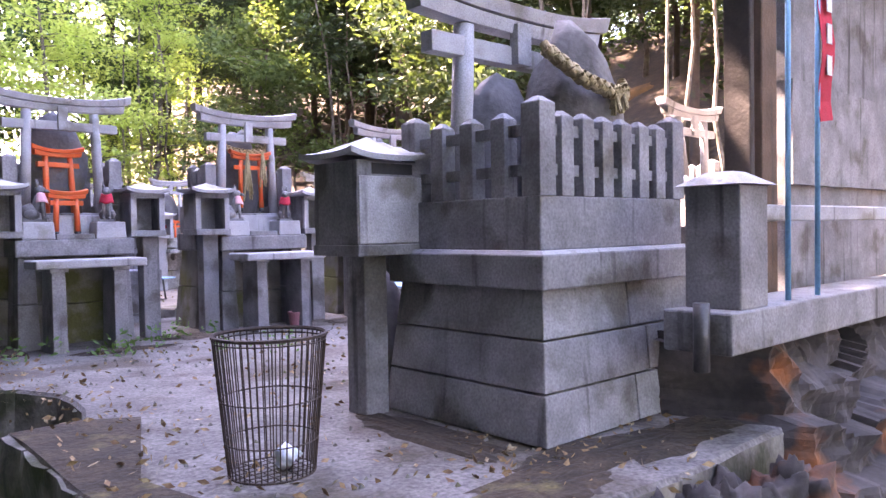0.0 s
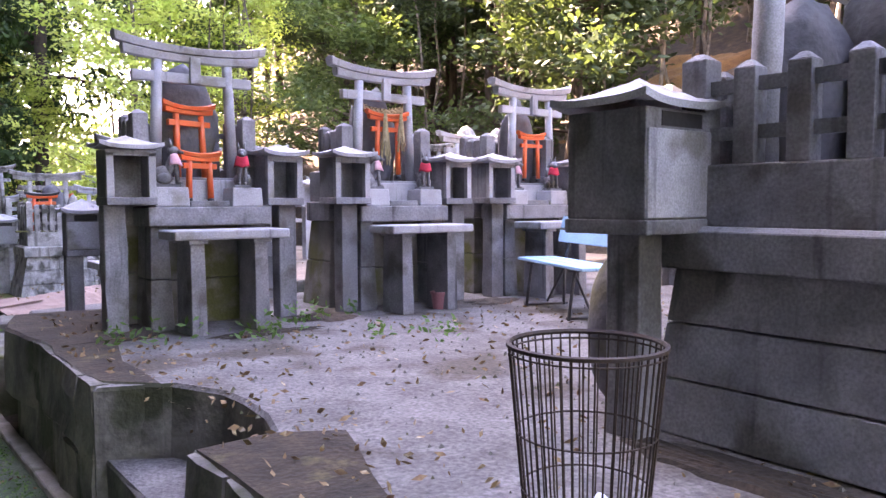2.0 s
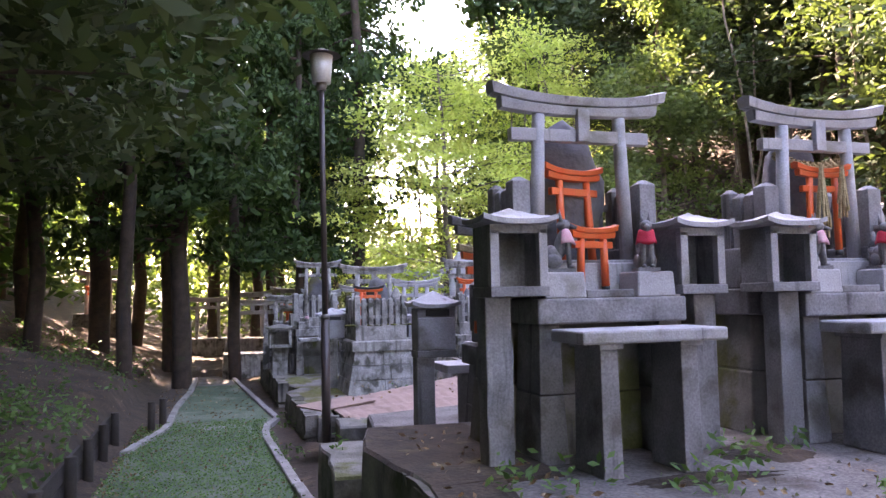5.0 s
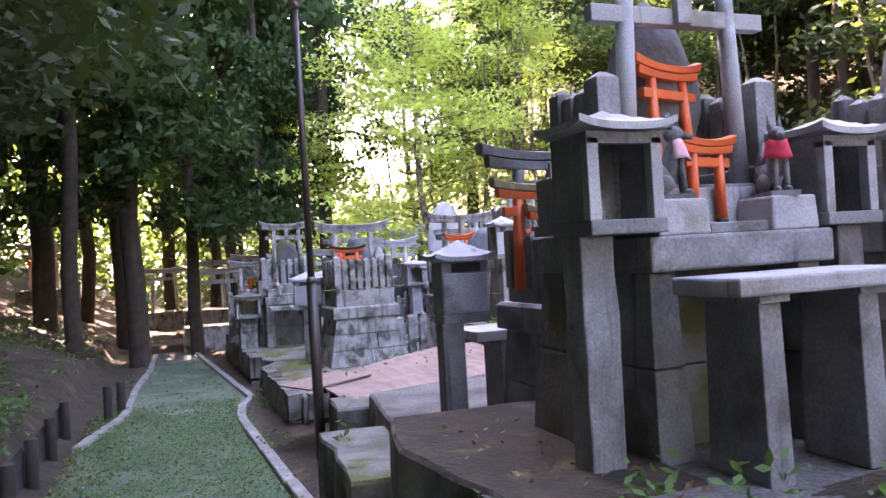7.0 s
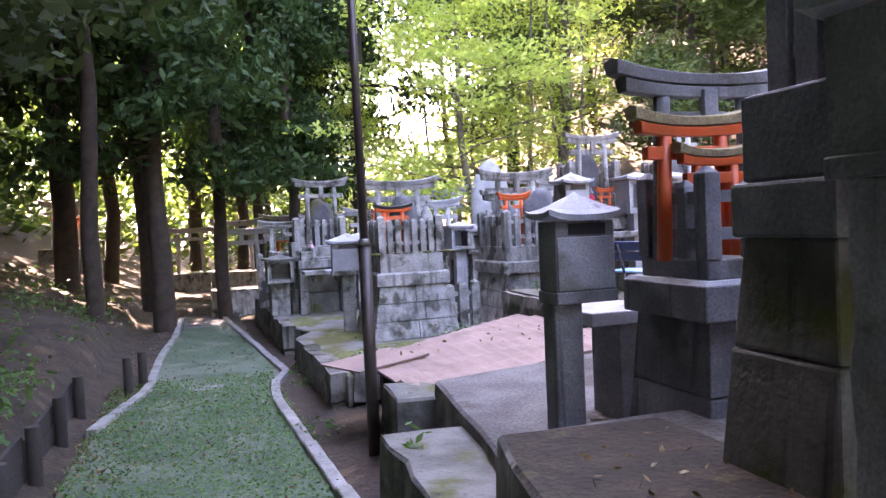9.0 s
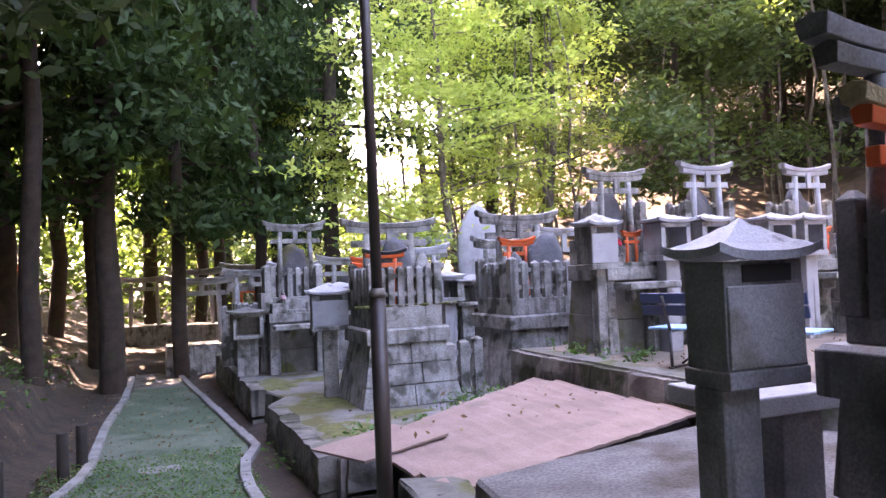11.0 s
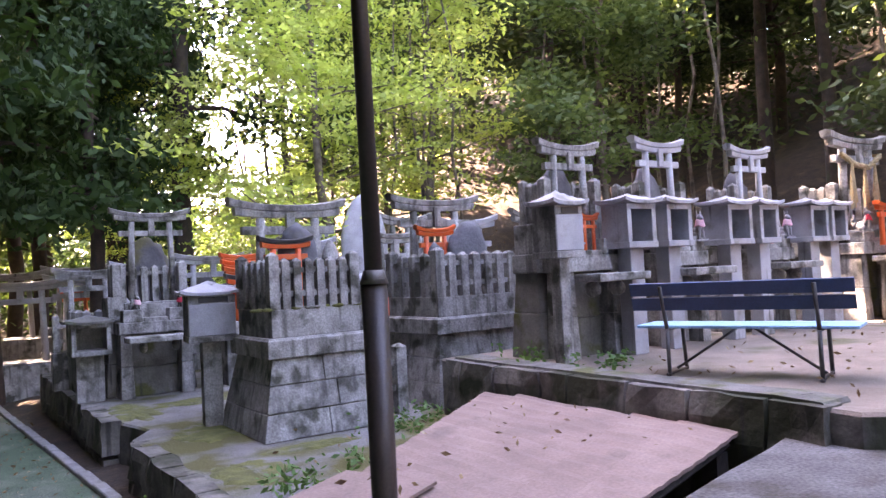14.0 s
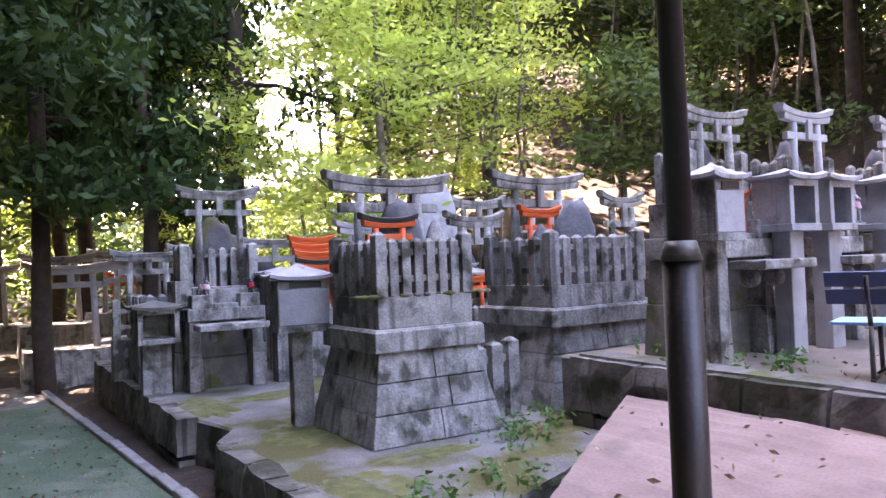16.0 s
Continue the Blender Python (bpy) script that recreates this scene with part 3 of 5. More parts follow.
def fenced_monument(at, w, d, h_base, h_panel, h_fence, nx_, ny_, mat, label, batter=0.06, courses=3, mossy=False, post_w=0.085):
    """Battered stone base, ledge, panel and post fence; origin at the near left foot corner."""
    t = thing("fenced_monument", at, label, "monument", "fenced stone monuments")
    z = 0.0
    for k in range(courses):
        z1 = h_base * (k + 1) / courses
        i0, i1 = batter * k / courses, batter * (k + 1) / courses
        for j, (a, b) in enumerate(((0.0, 0.52 + 0.1 * (k % 2)), (0.52 + 0.1 * (k % 2), 1.0))):
            xa, xb = i0 + (w - 2 * i0) * a, i0 + (w - 2 * i0) * b
            bm = box(N(), xa + 0.004, xb - 0.004, i0, d - i0, z + 0.008, z1, 0, batter / courses)
            if a == 0.0:
                for v in bm.verts:
                    if v.co.z > z + 0.01 and v.co.x < xa + 0.01:
                        v.co.x += batter / courses
            else:
                for v in bm.verts:
                    if v.co.z > z + 0.01 and v.co.x > xb - 0.01:
                        v.co.x -= batter / courses
            part("base_stone", bm, mat, t, bevel=0.006)
        z = z1
    o = batter - 0.045
    part("ledge", box(N(), o, w - o, o, d - o, z, z + 0.15), mat, t, bevel=0.008)
    part("ledge_lip", box(N(), o + 0.01, w - o - 0.01, o + 0.01, d - o - 0.01, z + 0.15, z + 0.165, 0.012, 0.012), STONE_LIGHT if mat is STONE else mat, t)
    q = batter + 0.02
    part("panel", box(N(), q, w - q, q, d - q, z + 0.165, z + h_panel), mat, t, bevel=0.008)
    zf = z + h_panel
    pw = min(post_w, (w - 2 * q) / nx_ * 0.62)
    xs = [q + pw / 2 + (w - 2 * q - pw) * i / nx_ for i in range(nx_ + 1)]
    ys = [q + pw / 2 + (d - 2 * q - pw) * i / ny_ for i in range(ny_ + 1)]
    for i, x in enumerate(xs):
        for y in (ys[0], ys[-1]):
            big = i in (0, nx_)
            part("fence_post", post(N(), x, y, zf, zf + h_fence + (0.05 if big else 0), pw * (1.25 if big else 1)), mat, t, bevel=0.004)
    for y in ys[1:-1]:
        for x in (xs[0], xs[-1]):
            part("fence_post", post(N(), x, y, zf, zf + h_fence, pw), mat, t, bevel=0.004)
    for zz in (0.24, 0.70):
        zz = zf + h_fence * zz
        for y in (ys[0], ys[-1]):
            part("fence_rail", box(N(), xs[0], xs[-1], y - 0.018, y + 0.018, zz, zz + 0.05), mat, t)
        for x in (xs[0], xs[-1]):
            part("fence_rail", box(N(), x - 0.018, x + 0.018, ys[0], ys[-1], zz, zz + 0.05), mat, t)
    if mossy:
        for i in range(26):
            bm = blob(N(), (w * random.random(), q - 0.005 + 0.05 * random.random(), zf + 0.004), (0.03 + 0.04 * random.random(), 0.02, 0.018), sub=1)
            part("moss_tuft", bm, GREEN_MOSS, t, "green moss along the ledge")
    return t


def rope(name, pts, r, label, strands=3, tassels=()):
    """Twisted straw rope through points, with hanging tassels."""
    bm = N()
    P = [Vector(p) for p in pts]
    path = []
    for a, b in zip(P, P[1:]):
        for i in range(8):
            path.append(a.lerp(b, i / 8))
    path.append(P[-1])
    for s in range(strands):
        prev = None
        for i, p in enumerate(path):
            a = i * 0.9 + s * 2 * math.pi / strands
            q = p + Vector((math.cos(a) * r * 0.5, math.cos(a) * r * 0.3, math.sin(a) * r * 0.5))
            if prev is not None:
                tube(bm, prev, q, r * 0.62, r * 0.62, 6, False)
            prev = q
    for x, y, z, ln in tassels:
        for k in range(10):
            a = k * 2.4
            tube(bm, (x, y, z), (x + math.cos(a) * 0.05 * ln * 2, y + math.sin(a) * 0.03, z - ln * (0.85 + 0.15 * math.sin(k * 5))), r * 0.35, r * 0.2, 5, False)
    return tagged(part(name, bm, STRAW), label, "rope")


def wire_bin(at, r0, r1, h):
    t = thing("wire_basket", at, "tall round rusty wire mesh rubbish basket on the terrace", "rubbish bin")
    n = 46
    for k in range(n):
        a = 2 * math.pi * k / n
        c, s = math.cos(a), math.sin(a)
        part("wire", tube(N(), (c * r0, s * r0, 0.01), (c * r1, s * r1, h), 0.0028, 0.0028, 5, False), WIRE, t)
    for zz, th in ((0.012, 0.005), (0.14, 0.003), (0.30, 0.003), (0.52, 0.003), (0.56, 0.004), (0.64, 0.003), (h, 0.008)):
        zz = min(zz, h)
        r = r0 + (r1 - r0) * zz / h
        bm = N()
        m = 36
        for i in range(m):
            a, b = 2 * math.pi * i / m, 2 * math.pi * (i + 1) / m
            tube(bm, (math.cos(a) * r, math.sin(a) * r, zz), (math.cos(b) * r, math.sin(b) * r, zz), th, th, 5, False)
        part("hoop", bm, WIRE, t)
    bm = N()
    for i in range(-3, 4):
        x = i * r0 / 4
        y = math.sqrt(max(0, r0 * r0 - x * x))
        tube(bm, (x, -y, 0.012), (x, y, 0.012), 0.0025, n=5)
        tube(bm, (-y, x, 0.012), (y, x, 0.012), 0.0025, n=5)
    part("bottom_mesh", bm, WIRE, t)
    return t


def bench(at, turn, length, label, pale_back=False):
    """Slatted bench with a steel frame; origin on the ground at its middle, seat edge to -y."""
    t = thing("bench", at, label, "bench", "park benches", turn)
    L = length / 2
    for i in range(3):
        part("seat_slat", box(N(), -L, L, -0.20 + i * 0.125, -0.20 + i * 0.125 + 0.115, 0.40, 0.425), BLUE_LIGHT, t, "pale sky-blue board", bevel=0.005)
    for i in range(2):
        z = 0.56 + i * 0.125
        part("back_slat", box(N(), -L, L, -0.012, 0.012, -0.055, 0.055, m=pose(0, 0.22 + 0.03 * i, z + 0.05, -14)), BLUE_LIGHT if pale_back else BLUE_DARK, t, bevel=0.005)
    for s in (-1, 1):
        x = s * (L - 0.22)
        bm = N()
        tube(bm, (x, 0.16, 0.0), (x, 0.17, 0.40), 0.014)
        tube(bm, (x, 0.17, 0.40), (x, 0.27, 0.76), 0.014)
        part("back_leg", bm, STEEL, t)
        part("front_leg", tube(N(), (x, -0.20, 0.0), (x, -0.15, 0.40), 0.014), STEEL, t)
        part("seat_support", tube(N(), (x, -0.2, 0.388), (x, 0.18, 0.388), 0.012), STEEL, t)
        part("foot_rail", tube(N(), (x, -0.22, 0.016), (x, 0.2, 0.016), 0.012), STEEL, t)
        part("brace", tube(N(), (x, 0.0, 0.04), (s * 0.06, 0.0, 0.385), 0.011), STEEL, t)
    return t

# ---- front terrace: three altars in a row ----
def front_shrine(cx, y, z, rock_seed, label, dx_torii=0.0, left=(-0.56, 0.0), right=(0.635, -0.04), tw=1.10, rough_left=False):
    """Altar with two lantern houses, a stone torii, an upright stone and two foxes."""
    altar((cx, y, z), label)
    stone_house((cx + left[0], y + 0.505, z), 0.33, 0.27, 0.91, 0.385, "grey stone lantern house with open front on a square pillar", shift=left[1], pillar=(0.15, 0.14), rough_pillar=rough_left)
    stone_house((cx + right[0], y + 0.54, z), 0.30, 0.26, 0.905, 0.385, "grey stone lantern house with open front on a square pillar", shift=right[1], pillar=(0.148, 0.14))
    torii("stone_torii", (cx + dx_torii, y + 0.76, z + 1.12), tw, 1.02, STONE_LIGHT, "grey stone torii gate standing on an altar", group="stone torii gates", r=0.044)
    rock("sacred_stone", (cx + dx_torii, y + 0.98, z + 1.50), (0.25, 0.12, 0.48), ROCK_GREY, "dark upright sacred stone behind a torii", seed=rock_seed, rough=0.2, category="stone")
    fox((cx - 0.285, y + 0.53, z + 1.04), 62, cloth=PINK_CLOTH, size=0.35)
    fox((cx + 0.285, y + 0.53, z + 1.04), -22, cloth=RED_CLOTH, size=0.35)


Y0 = 6.05
front_shrine(2.485, Y0, TA, 11, "grey stone altar with table, tiers and a post fence", left=(-0.68, 0.10), tw=1.15, rough_left=True)
torii("orange_torii", (2.475, 6.86, TA + 1.12), 0.47, 0.57, ORANGE, "small vermilion wooden torii offered at an altar", r=0.026, group="small orange torii", tilt=-3, turn=16, plaque=False)
torii("orange_torii", (2.46, 6.645, TA + 0.94), 0.36, 0.345, ORANGE, "small vermilion wooden torii leaning on an altar", r=0.024, foot=BLACK, group="small orange torii", tilt=0, turn=13, plaque=False)
front_shrine(4.20, Y0 - 0.06, TA, 12, "grey stone altar with carved name stone and post fence")
torii("orange_torii", (4.22, 6.72, TA + 1.14), 0.44, 0.60, ORANGE, "small vermilion torii half hidden by straw tassels", r=0.024, foot=BLACK, group="small orange torii", plaque=False)
rope("straw_rope", [(3.92, 6.80, 2.46), (4.05, 6.78, 2.40), (4.22, 6.76, 2.38), (4.4, 6.78, 2.42), (4.5, 6.8, 2.48)], 0.035, "twisted straw rope with hanging tassels", tassels=((4.16, 6.66, 2.38, 0.5), (4.33, 6.66, 2.38, 0.36)))
front_shrine(5.84, Y0 - 0.08, TA, 13, "weathered grey stone altar under a small torii", dx_torii=0.2)
torii("orange_torii", (6.0, 6.68, TA + 1.14), 0.38, 0.50, ORANGE, "small vermilion torii in front of a stone", r=0.022, foot=BLACK, group="small orange torii", plaque=False)
front_shrine(7.9, 5.2, TA, 14, "pale stone altar farther along the terrace")
front_shrine(7.6, 3.0, TA, 15, "pale stone altar in brighter light")


def pot(at, r, h, mat, label):
    bm = N()
    prof = [(r * 0.72, 0), (r * 0.95, h * 0.86), (r * 1.06, h * 0.86), (r * 1.06, h), (r * 0.92, h), (r * 0.85, h * 0.8), (0.001, h * 0.8)]
    n = 20
    rings = [[bm.verts.new((math.cos(2 * math.pi * i / n) * a, math.sin(2 * math.pi * i / n) * a, z)) for i in range(n)] for a, z in prof]
    for a, b in zip(rings, rings[1:]):
        for i in range(n):
            bm.faces.new((a[i], a[(i + 1) % n], b[(i + 1) % n], b[i]))
    bm.faces.new(rings[0][::-1])
    ob = tagged(part("flower_pot", bm, mat, smooth=False), label, "flower pot")
    ob.location = at
    return ob


pot((4.36, 6.14, TA), 0.075, 0.15, POT_PINK, "faded pink plastic pot beside an altar leg")
pot((6.72, 6.3, TA), 0.07, 0.12, POT_TERRA, "orange terracotta pot on the terrace floor")
wire_bin((1.98, 2.38, TA - 0.01), 0.165, 0.215, 0.54)
wrap = tagged(part("crumpled_wrapper", blob(N(), (0, 0, 0), (0.05, 0.045, 0.045), sub=2, rough=0.6, seed=4), PLASTIC), "crumpled pale wrapper lying in the wire basket", "litter")
wrap.location = (2.03, 2.36, TA + 0.05)
bench((5.08, 5.3, TA), -112, 1.3, "bench with pale blue boards turned towards the altars", True)

# near offering box and fenced monument
stone_house((2.80, 2.86, TA), 0.40, 0.37, 0.80, 0.46, "grey stone offering box on a post under a pale roof", closed=True, pillar=(0.14, 0.16), group="stone offering boxes", shift=0.02)
fenced_monument((2.90, 1.78, TA), 1.32, 1.08, 0.66, 0.40, 0.38, 7, 4, STONE, "tall grey stone monument base with a post fence", batter=0.07, courses=3)
rock("rope_bound_rock", (3.74, 2.28, 2.07), (0.29, 0.22, 0.50), ROCK, "upright mossy rock bound with straw rope", seed=21, rough=0.28, category="stone")
rock("grey_rock", (3.42, 2.52, 1.95), (0.24, 0.16, 0.42), ROCK_GREY, "dark grey upright rock behind a fence", seed=22, rough=0.25, category="stone")
rope("straw_rope", [(3.40, 2.18, 2.45), (3.52, 2.05, 2.30), (3.70, 2.00, 2.24), (3.88, 2.04, 2.26), (4.02, 2.16, 2.34)], 0.04, "thick straw rope tied round an upright rock", tassels=((3.72, 1.99, 2.24, 0.12), (3.80, 2.0, 2.24, 0.10)))
torii("stone_torii", (3.58, 2.55, 1.70), 1.55, 1.05, STONE_LIGHT, "large grey stone torii above a fenced monument", group="stone torii gates", r=0.06)
tagged(rock("stone_jar", (3.05, 3.1, TA + 0.36), (0.16, 0.16, 0.36), ROCK_GREY, "rounded dark stone jar beside the offering box", seed=5, rough=0.05), category="jar")


def corner_building():
    t = thing("shrine_building", (3.5, 1.37, 0), "grey shrine building behind stone railing and wooden post", "building")
    part("sill", box(N(), -0.02, 4.0, -0.1, 0.22, 1.02, 1.2), STONE, t, bevel=0.01)
    pc = part("stone_post", box(N(), 0.10, 0.36, -0.08, 0.18, 1.2, 1.74), STONE, t, bevel=0.008)
    part("post_cap", box(N(), 0.07, 0.39, -0.11, 0.21, 1.74, 1.80, 0.10, 0.10), STONE_LIGHT, pc)
    part("rail", box(N(), 0.30, 4.0, 0.02, 0.18, 1.58, 1.66), STONE_LIGHT, t, bevel=0.008)
    part("wall", box(N(), 2.55, 6.2, 0.75, 0.95, 0.3, 4.2), STONE, t)
    part("wall_band", box(N(), 2.5, 6.2, 0.70, 0.75, 1.85, 2.6), STONE, t)
    part("wooden_post", box(N(), 1.80, 2.02, 0.60, 0.80, 0.3, 4.2), OLD_WOOD, t, bevel=0.01)
    part("wooden_post", box(N(), 1.68, 1.74, 0.62, 0.8, 0.3, 4.2), DARK_WOOD, t, bevel=0.01)
    part("eave", box(N(), 1.0, 5.5, 0.1, 2.0, 4.2, 4.35), DARK_WOOD, t)
    part("drain_pipe", tube(N(), (-0.05, 0.02, 0.95), (-0.05, 0.02, 1.24), 0.035), STEEL, t)
    return t


corner_building()
for i, (x, y) in enumerate(((4.17, 1.335), (4.52, 1.335))):
    b = thing("banner_pole", (x, y, 1.1), "thin blue banner pole tied to a stone railing", "pole", "banner poles")
    part("pole", tube(N(), (0, 0, 0), (0.02, 0, 2.2), 0.014, n=8), BLUE_PIPE, b)
    if i:
        bm = N()
        g_ = [[bm.verts.new((0.0 + 0.16 * u, 0.012 * math.sin(j * 1.3) - 0.02, 0.98 + 0.1 * j + 0.02 * u)) for u in (0, 0.5, 1)] for j in range(10)]
        for a, c in zip(g_, g_[1:]):
            for k in range(2):
                bm.faces.new((a[k], a[k + 1], c[k + 1], c[k]))
        fl = part("banner", bm, RED_CLOTH, b, "red cloth banner with white marks")
        fl.modifiers.new("cloth", "SOLIDIFY").thickness = 0.004
        for j in range(5):
            part("mark", box(N(), 0.05, 0.11, -0.035, -0.03, 1.22 + j * 0.16, 1.32 + j * 0.16), WHITE, fl, "white painted bar")


def rock_face():
    """Craggy stepped rock wall under the railing."""
    bm = N()
    nu, nv = 150, 46
    grid = []
    for j in range(nv + 1):
        v = j / nv
        row = []
        for i in range(nu + 1):
            u = i / nu
            x = 3.78 + 3.9 * u
            q = Vector((x * 1.6, 0.0, v * 2.2))
            big = noise.noise(q + Vector((0, 3, 0)))
            ridge = 1 - 2 * abs(noise.noise(q * 2.1 + Vector((7, 0, 0))))
            fine = noise.noise(q * 7.0) + 0.5 * noise.noise(q * 15.0)
            cell = math.floor((v * 1.15 + 0.25 * big + 0.05 * x) * 4) / 4
            y = 1.34 - 0.62 * (1 - cell) - 0.10 * (1 - v) - 0.13 * big - 0.09 * ridge - 0.035 * fine
            if u < 0.06:
                y += (0.06 - u) * 10
            row.append(bm.verts.new((x - 0.12 * (1 - v) + 0.05 * big, y, -0.25 + 1.30 * v + 0.05 * ridge * (1 - v))))
        grid.append(row)
    for j in range(nv):
        for i in range(nu):
            bm.faces.new((grid[j][i], grid[j][i + 1], grid[j + 1][i + 1], grid[j + 1][i]))
    top = [bm.verts.new((v.co.x, 1.75, 1.0)) for v in grid[-1]]
    for i in range(nu):
        bm.faces.new((grid[-1][i], grid[-1][i + 1], top[i + 1], top[i]))
    return tagged(part("rock_face", bm, ROCK_RUST), "craggy dark rock wall with rust stains under the railing", "rock")


rock_face()
for i in range(9):
    rock("rim_rock", (2.55 + i * 0.13, 1.36 - 0.035 * i + 0.05 * math.sin(i * 2.3), 0.40), (0.15, 0.13, 0.19 + 0.03 * math.sin(i * 1.7)), ROCK_RUST, "rough dark mossy rock along the terrace rim", turn=i * 41, seed=60 + i, rough=0.5)

# ---- behind the first altar ----
S1B = fenced_monument((2.22, 7.78, TM), 1.5, 0.62, 0.64, 0.25, 0.34, 6, 3, STONE, "dark grey stone base with a tall post fence", batter=0.05, courses=2, post_w=0.062)
torii("stone_torii", (2.58, 8.22, 1.28), 0.96, 0.86, STONE, "weathered stone torii seen from behind", group="stone torii gates", r=0.042)
torii("orange_torii", (2.44, 8.12, 1.28), 0.63, 0.64, ORANGE, "vermilion torii with pale top beam behind a fence", r=0.034, top_mat=STRAW, group="small orange torii", plaque=False)
torii("orange_torii", (2.50, 8.05, 1.28), 0.40, 0.48, ORANGE, "smaller vermilion torii with pale top beam", r=0.028, top_mat=STRAW, group="small orange torii", plaque=False)
stone_house((1.935, 8.465, TM), 0.31, 0.18, 0.69, 0.385, "grey stone offering box on a post near the path", closed=True, pillar=(0.145, 0.13), group="stone offering boxes", shift=0.085)
shelf = thing("stone_shelf", (2.38, 8.84, TM), "low pale stone shelf beside the offering box", "shelf")
part("shelf_top", box(N(), -0.2, 0.24, -0.22, 0.23, 0.53, 0.60), STONE_LIGHT, shelf, bevel=0.008)
part("shelf_leg", box(N(), 0.0, 0.2, -0.15, 0.15, 0.0, 0.53), STONE, shelf, bevel=0.008)

# ---- lamp post ----
lp = thing("street_lamp", (1.49, 10.70, -0.25), "brown painted steel lamp post with a round shade", "street lamp")
part("lower_pole", tube(N(), (0, 0, 0), (-0.005, 0, 1.62), 0.047, 0.047, 20), BROWN_POLE, lp)
part("collar", tube(N(), (-0.005, 0, 1.60), (-0.005, 0, 1.65), 0.052, 0.038, 20), ZINC, lp, "worn zinc collar")
part("upper_pole", tube(N(), (-0.005, 0, 1.65), (-0.02, 0, 4.10), 0.032, 0.028, 18), BROWN_POLE, lp)
part("lamp_glass", tube(N(), (-0.02, 0, 4.13), (-0.02, 0, 4.43), 0.10, 0.125, 18), WHITE_LAMP, lp, "white frosted lamp glass")
part("neck", tube(N(), (-0.02, 0, 4.05), (-0.02, 0, 4.13), 0.05, 0.06, 16), ZINC, lp)
part("shade", tube(N(), (-0.02, 0, 4.43), (-0.02, 0, 4.49), 0.21, 0.06, 22), BROWN_POLE, lp)

# ---- reddish sheets lying over the hollow ----
sheets = thing("sheet_cover", (0, 0, 0), "reddish brown corrugated sheets laid over a hollow", "cover")
SHEET = [Vector(p) for p in ((1.78, 10.40, 0.28), (3.92, 10.97, 0.40), (3.82, 13.18, 0.40), (1.59, 11.58, 0.33))]


def sheet_at(u, v):
    return SHEET[0].lerp(SHEET[1], u).lerp(SHEET[3].lerp(SHEET[2], u), v)


for k in range(6):
    bm = N()
    v0, v1 = k / 6, (k + 1) / 6 + 0.012
    rows = []
    n = 40
    for j, v in enumerate((v0, v0 + 0.055, v0 + 0.11, v1)):
        rows.append([tuple(sheet_at(i / n + 0.012 * math.sin(k * 2.1), v) + Vector((0, 0, 0.010 * j / 3 + 0.004 * math.sin(i * 2.2) + 0.006 * math.sin(k * 3 + j + i * 0.15)))) for i in range(n + 1)])
    up = [[bm.verts.new(p) for p in r] for r in rows]
    dn = [[bm.verts.new((p[0], p[1], p[2] - 0.02)) for p in r] for r in rows]
    for a, b, c, d in zip(up, up[1:], dn, dn[1:]):
        for i in range(n):
            bm.faces.new((a[i], a[i + 1], b[i + 1], b[i]))
            bm.faces.new((c[i], d[i], d[i + 1], c[i + 1]))
    for u, v in ((up[0], dn[0]), (dn[-1], up[-1])):
        for i in range(n):
            bm.faces.new((u[i], v[i], v[i + 1], u[i + 1]))
    for i in (0, n):
        for a, b, c, d in zip(up, up[1:], dn, dn[1:]):
            bm.faces.new((a[i], b[i], d[i], c[i]))
    part("sheet", bm, BOARD, sheets)
for v in (0.04, 0.9):
    a, b = sheet_at(0.04, v), sheet_at(0.97, v)
    bm = tube(N(), a - Vector((0, 0, 0.07)), b - Vector((0, 0, 0.07)), 0.05, 0.05, 4)
    part("support_beam", bm, DARK_WOOD, sheets)
flap = part("loose_sheet", box(N(), -0.12, 0.62, -0.2, 0.36, 0, 0.015, m=pose(1.52, 11.35, 0.325, 0, -3, 24)), BOARD, sheets)
for u, v in ((0.06, 0.05), (0.94, 0.05), (0.94, 0.9), (0.1, 0.9)):
    p = sheet_at(u, v)
    part("prop", box(N(), p.x - 0.05, p.x + 0.05, p.y - 0.05, p.y + 0.05, -0.35, p.z - 0.10), DARK_WOOD, sheets)

# ---- back terrace ----
blue_bench = bench((4.70, 11.42, TB), 110, 1.40, "bench with dark blue back and pale blue seat")
blue_bench.scale = (1, 1, 0.82)
for cx, dz, k in ((4.88, 0.0, 0), (6.08, 0.10, 1), (7.56, 0.10, 2)):
    a = altar((cx, 12.62, TB), "weathered stone altar with bracketed table in the back row", STONE_OLD, (0.72, 0.8, 0.98), corbel=True, shaded_back=(k == 0))
    torii("stone_torii", (cx - 0.03, 13.2, TB + 1.08), 0.72, 0.80 + dz, STONE_LIGHT if k else STONE_OLD, "small pale stone torii of the back row", group="stone torii gates", r=0.036)
    fox((cx - 0.21, 12.98, TB + 0.97), 20, cloth=RED_CLOTH, size=0.27)
    fox((cx + 0.24, 12.98, TB + 0.97), -20, cloth=PINK_CLOTH, size=0.30, mat=STONE_LIGHT)
    torii("orange_torii", (cx + 0.05, 13.06, TB + 0.82), 0.26, 0.42, ORANGE, "tiny vermilion torii on a back row altar", r=0.018, group="small orange torii", plaque=False, turn=8)
    rock("sacred_stone", (cx, 13.4, TB + 1.35), (0.17, 0.12, 0.36), ROCK_GREY, "upright sacred stone in the back row", seed=70 + k, rough=0.25, category="stone")
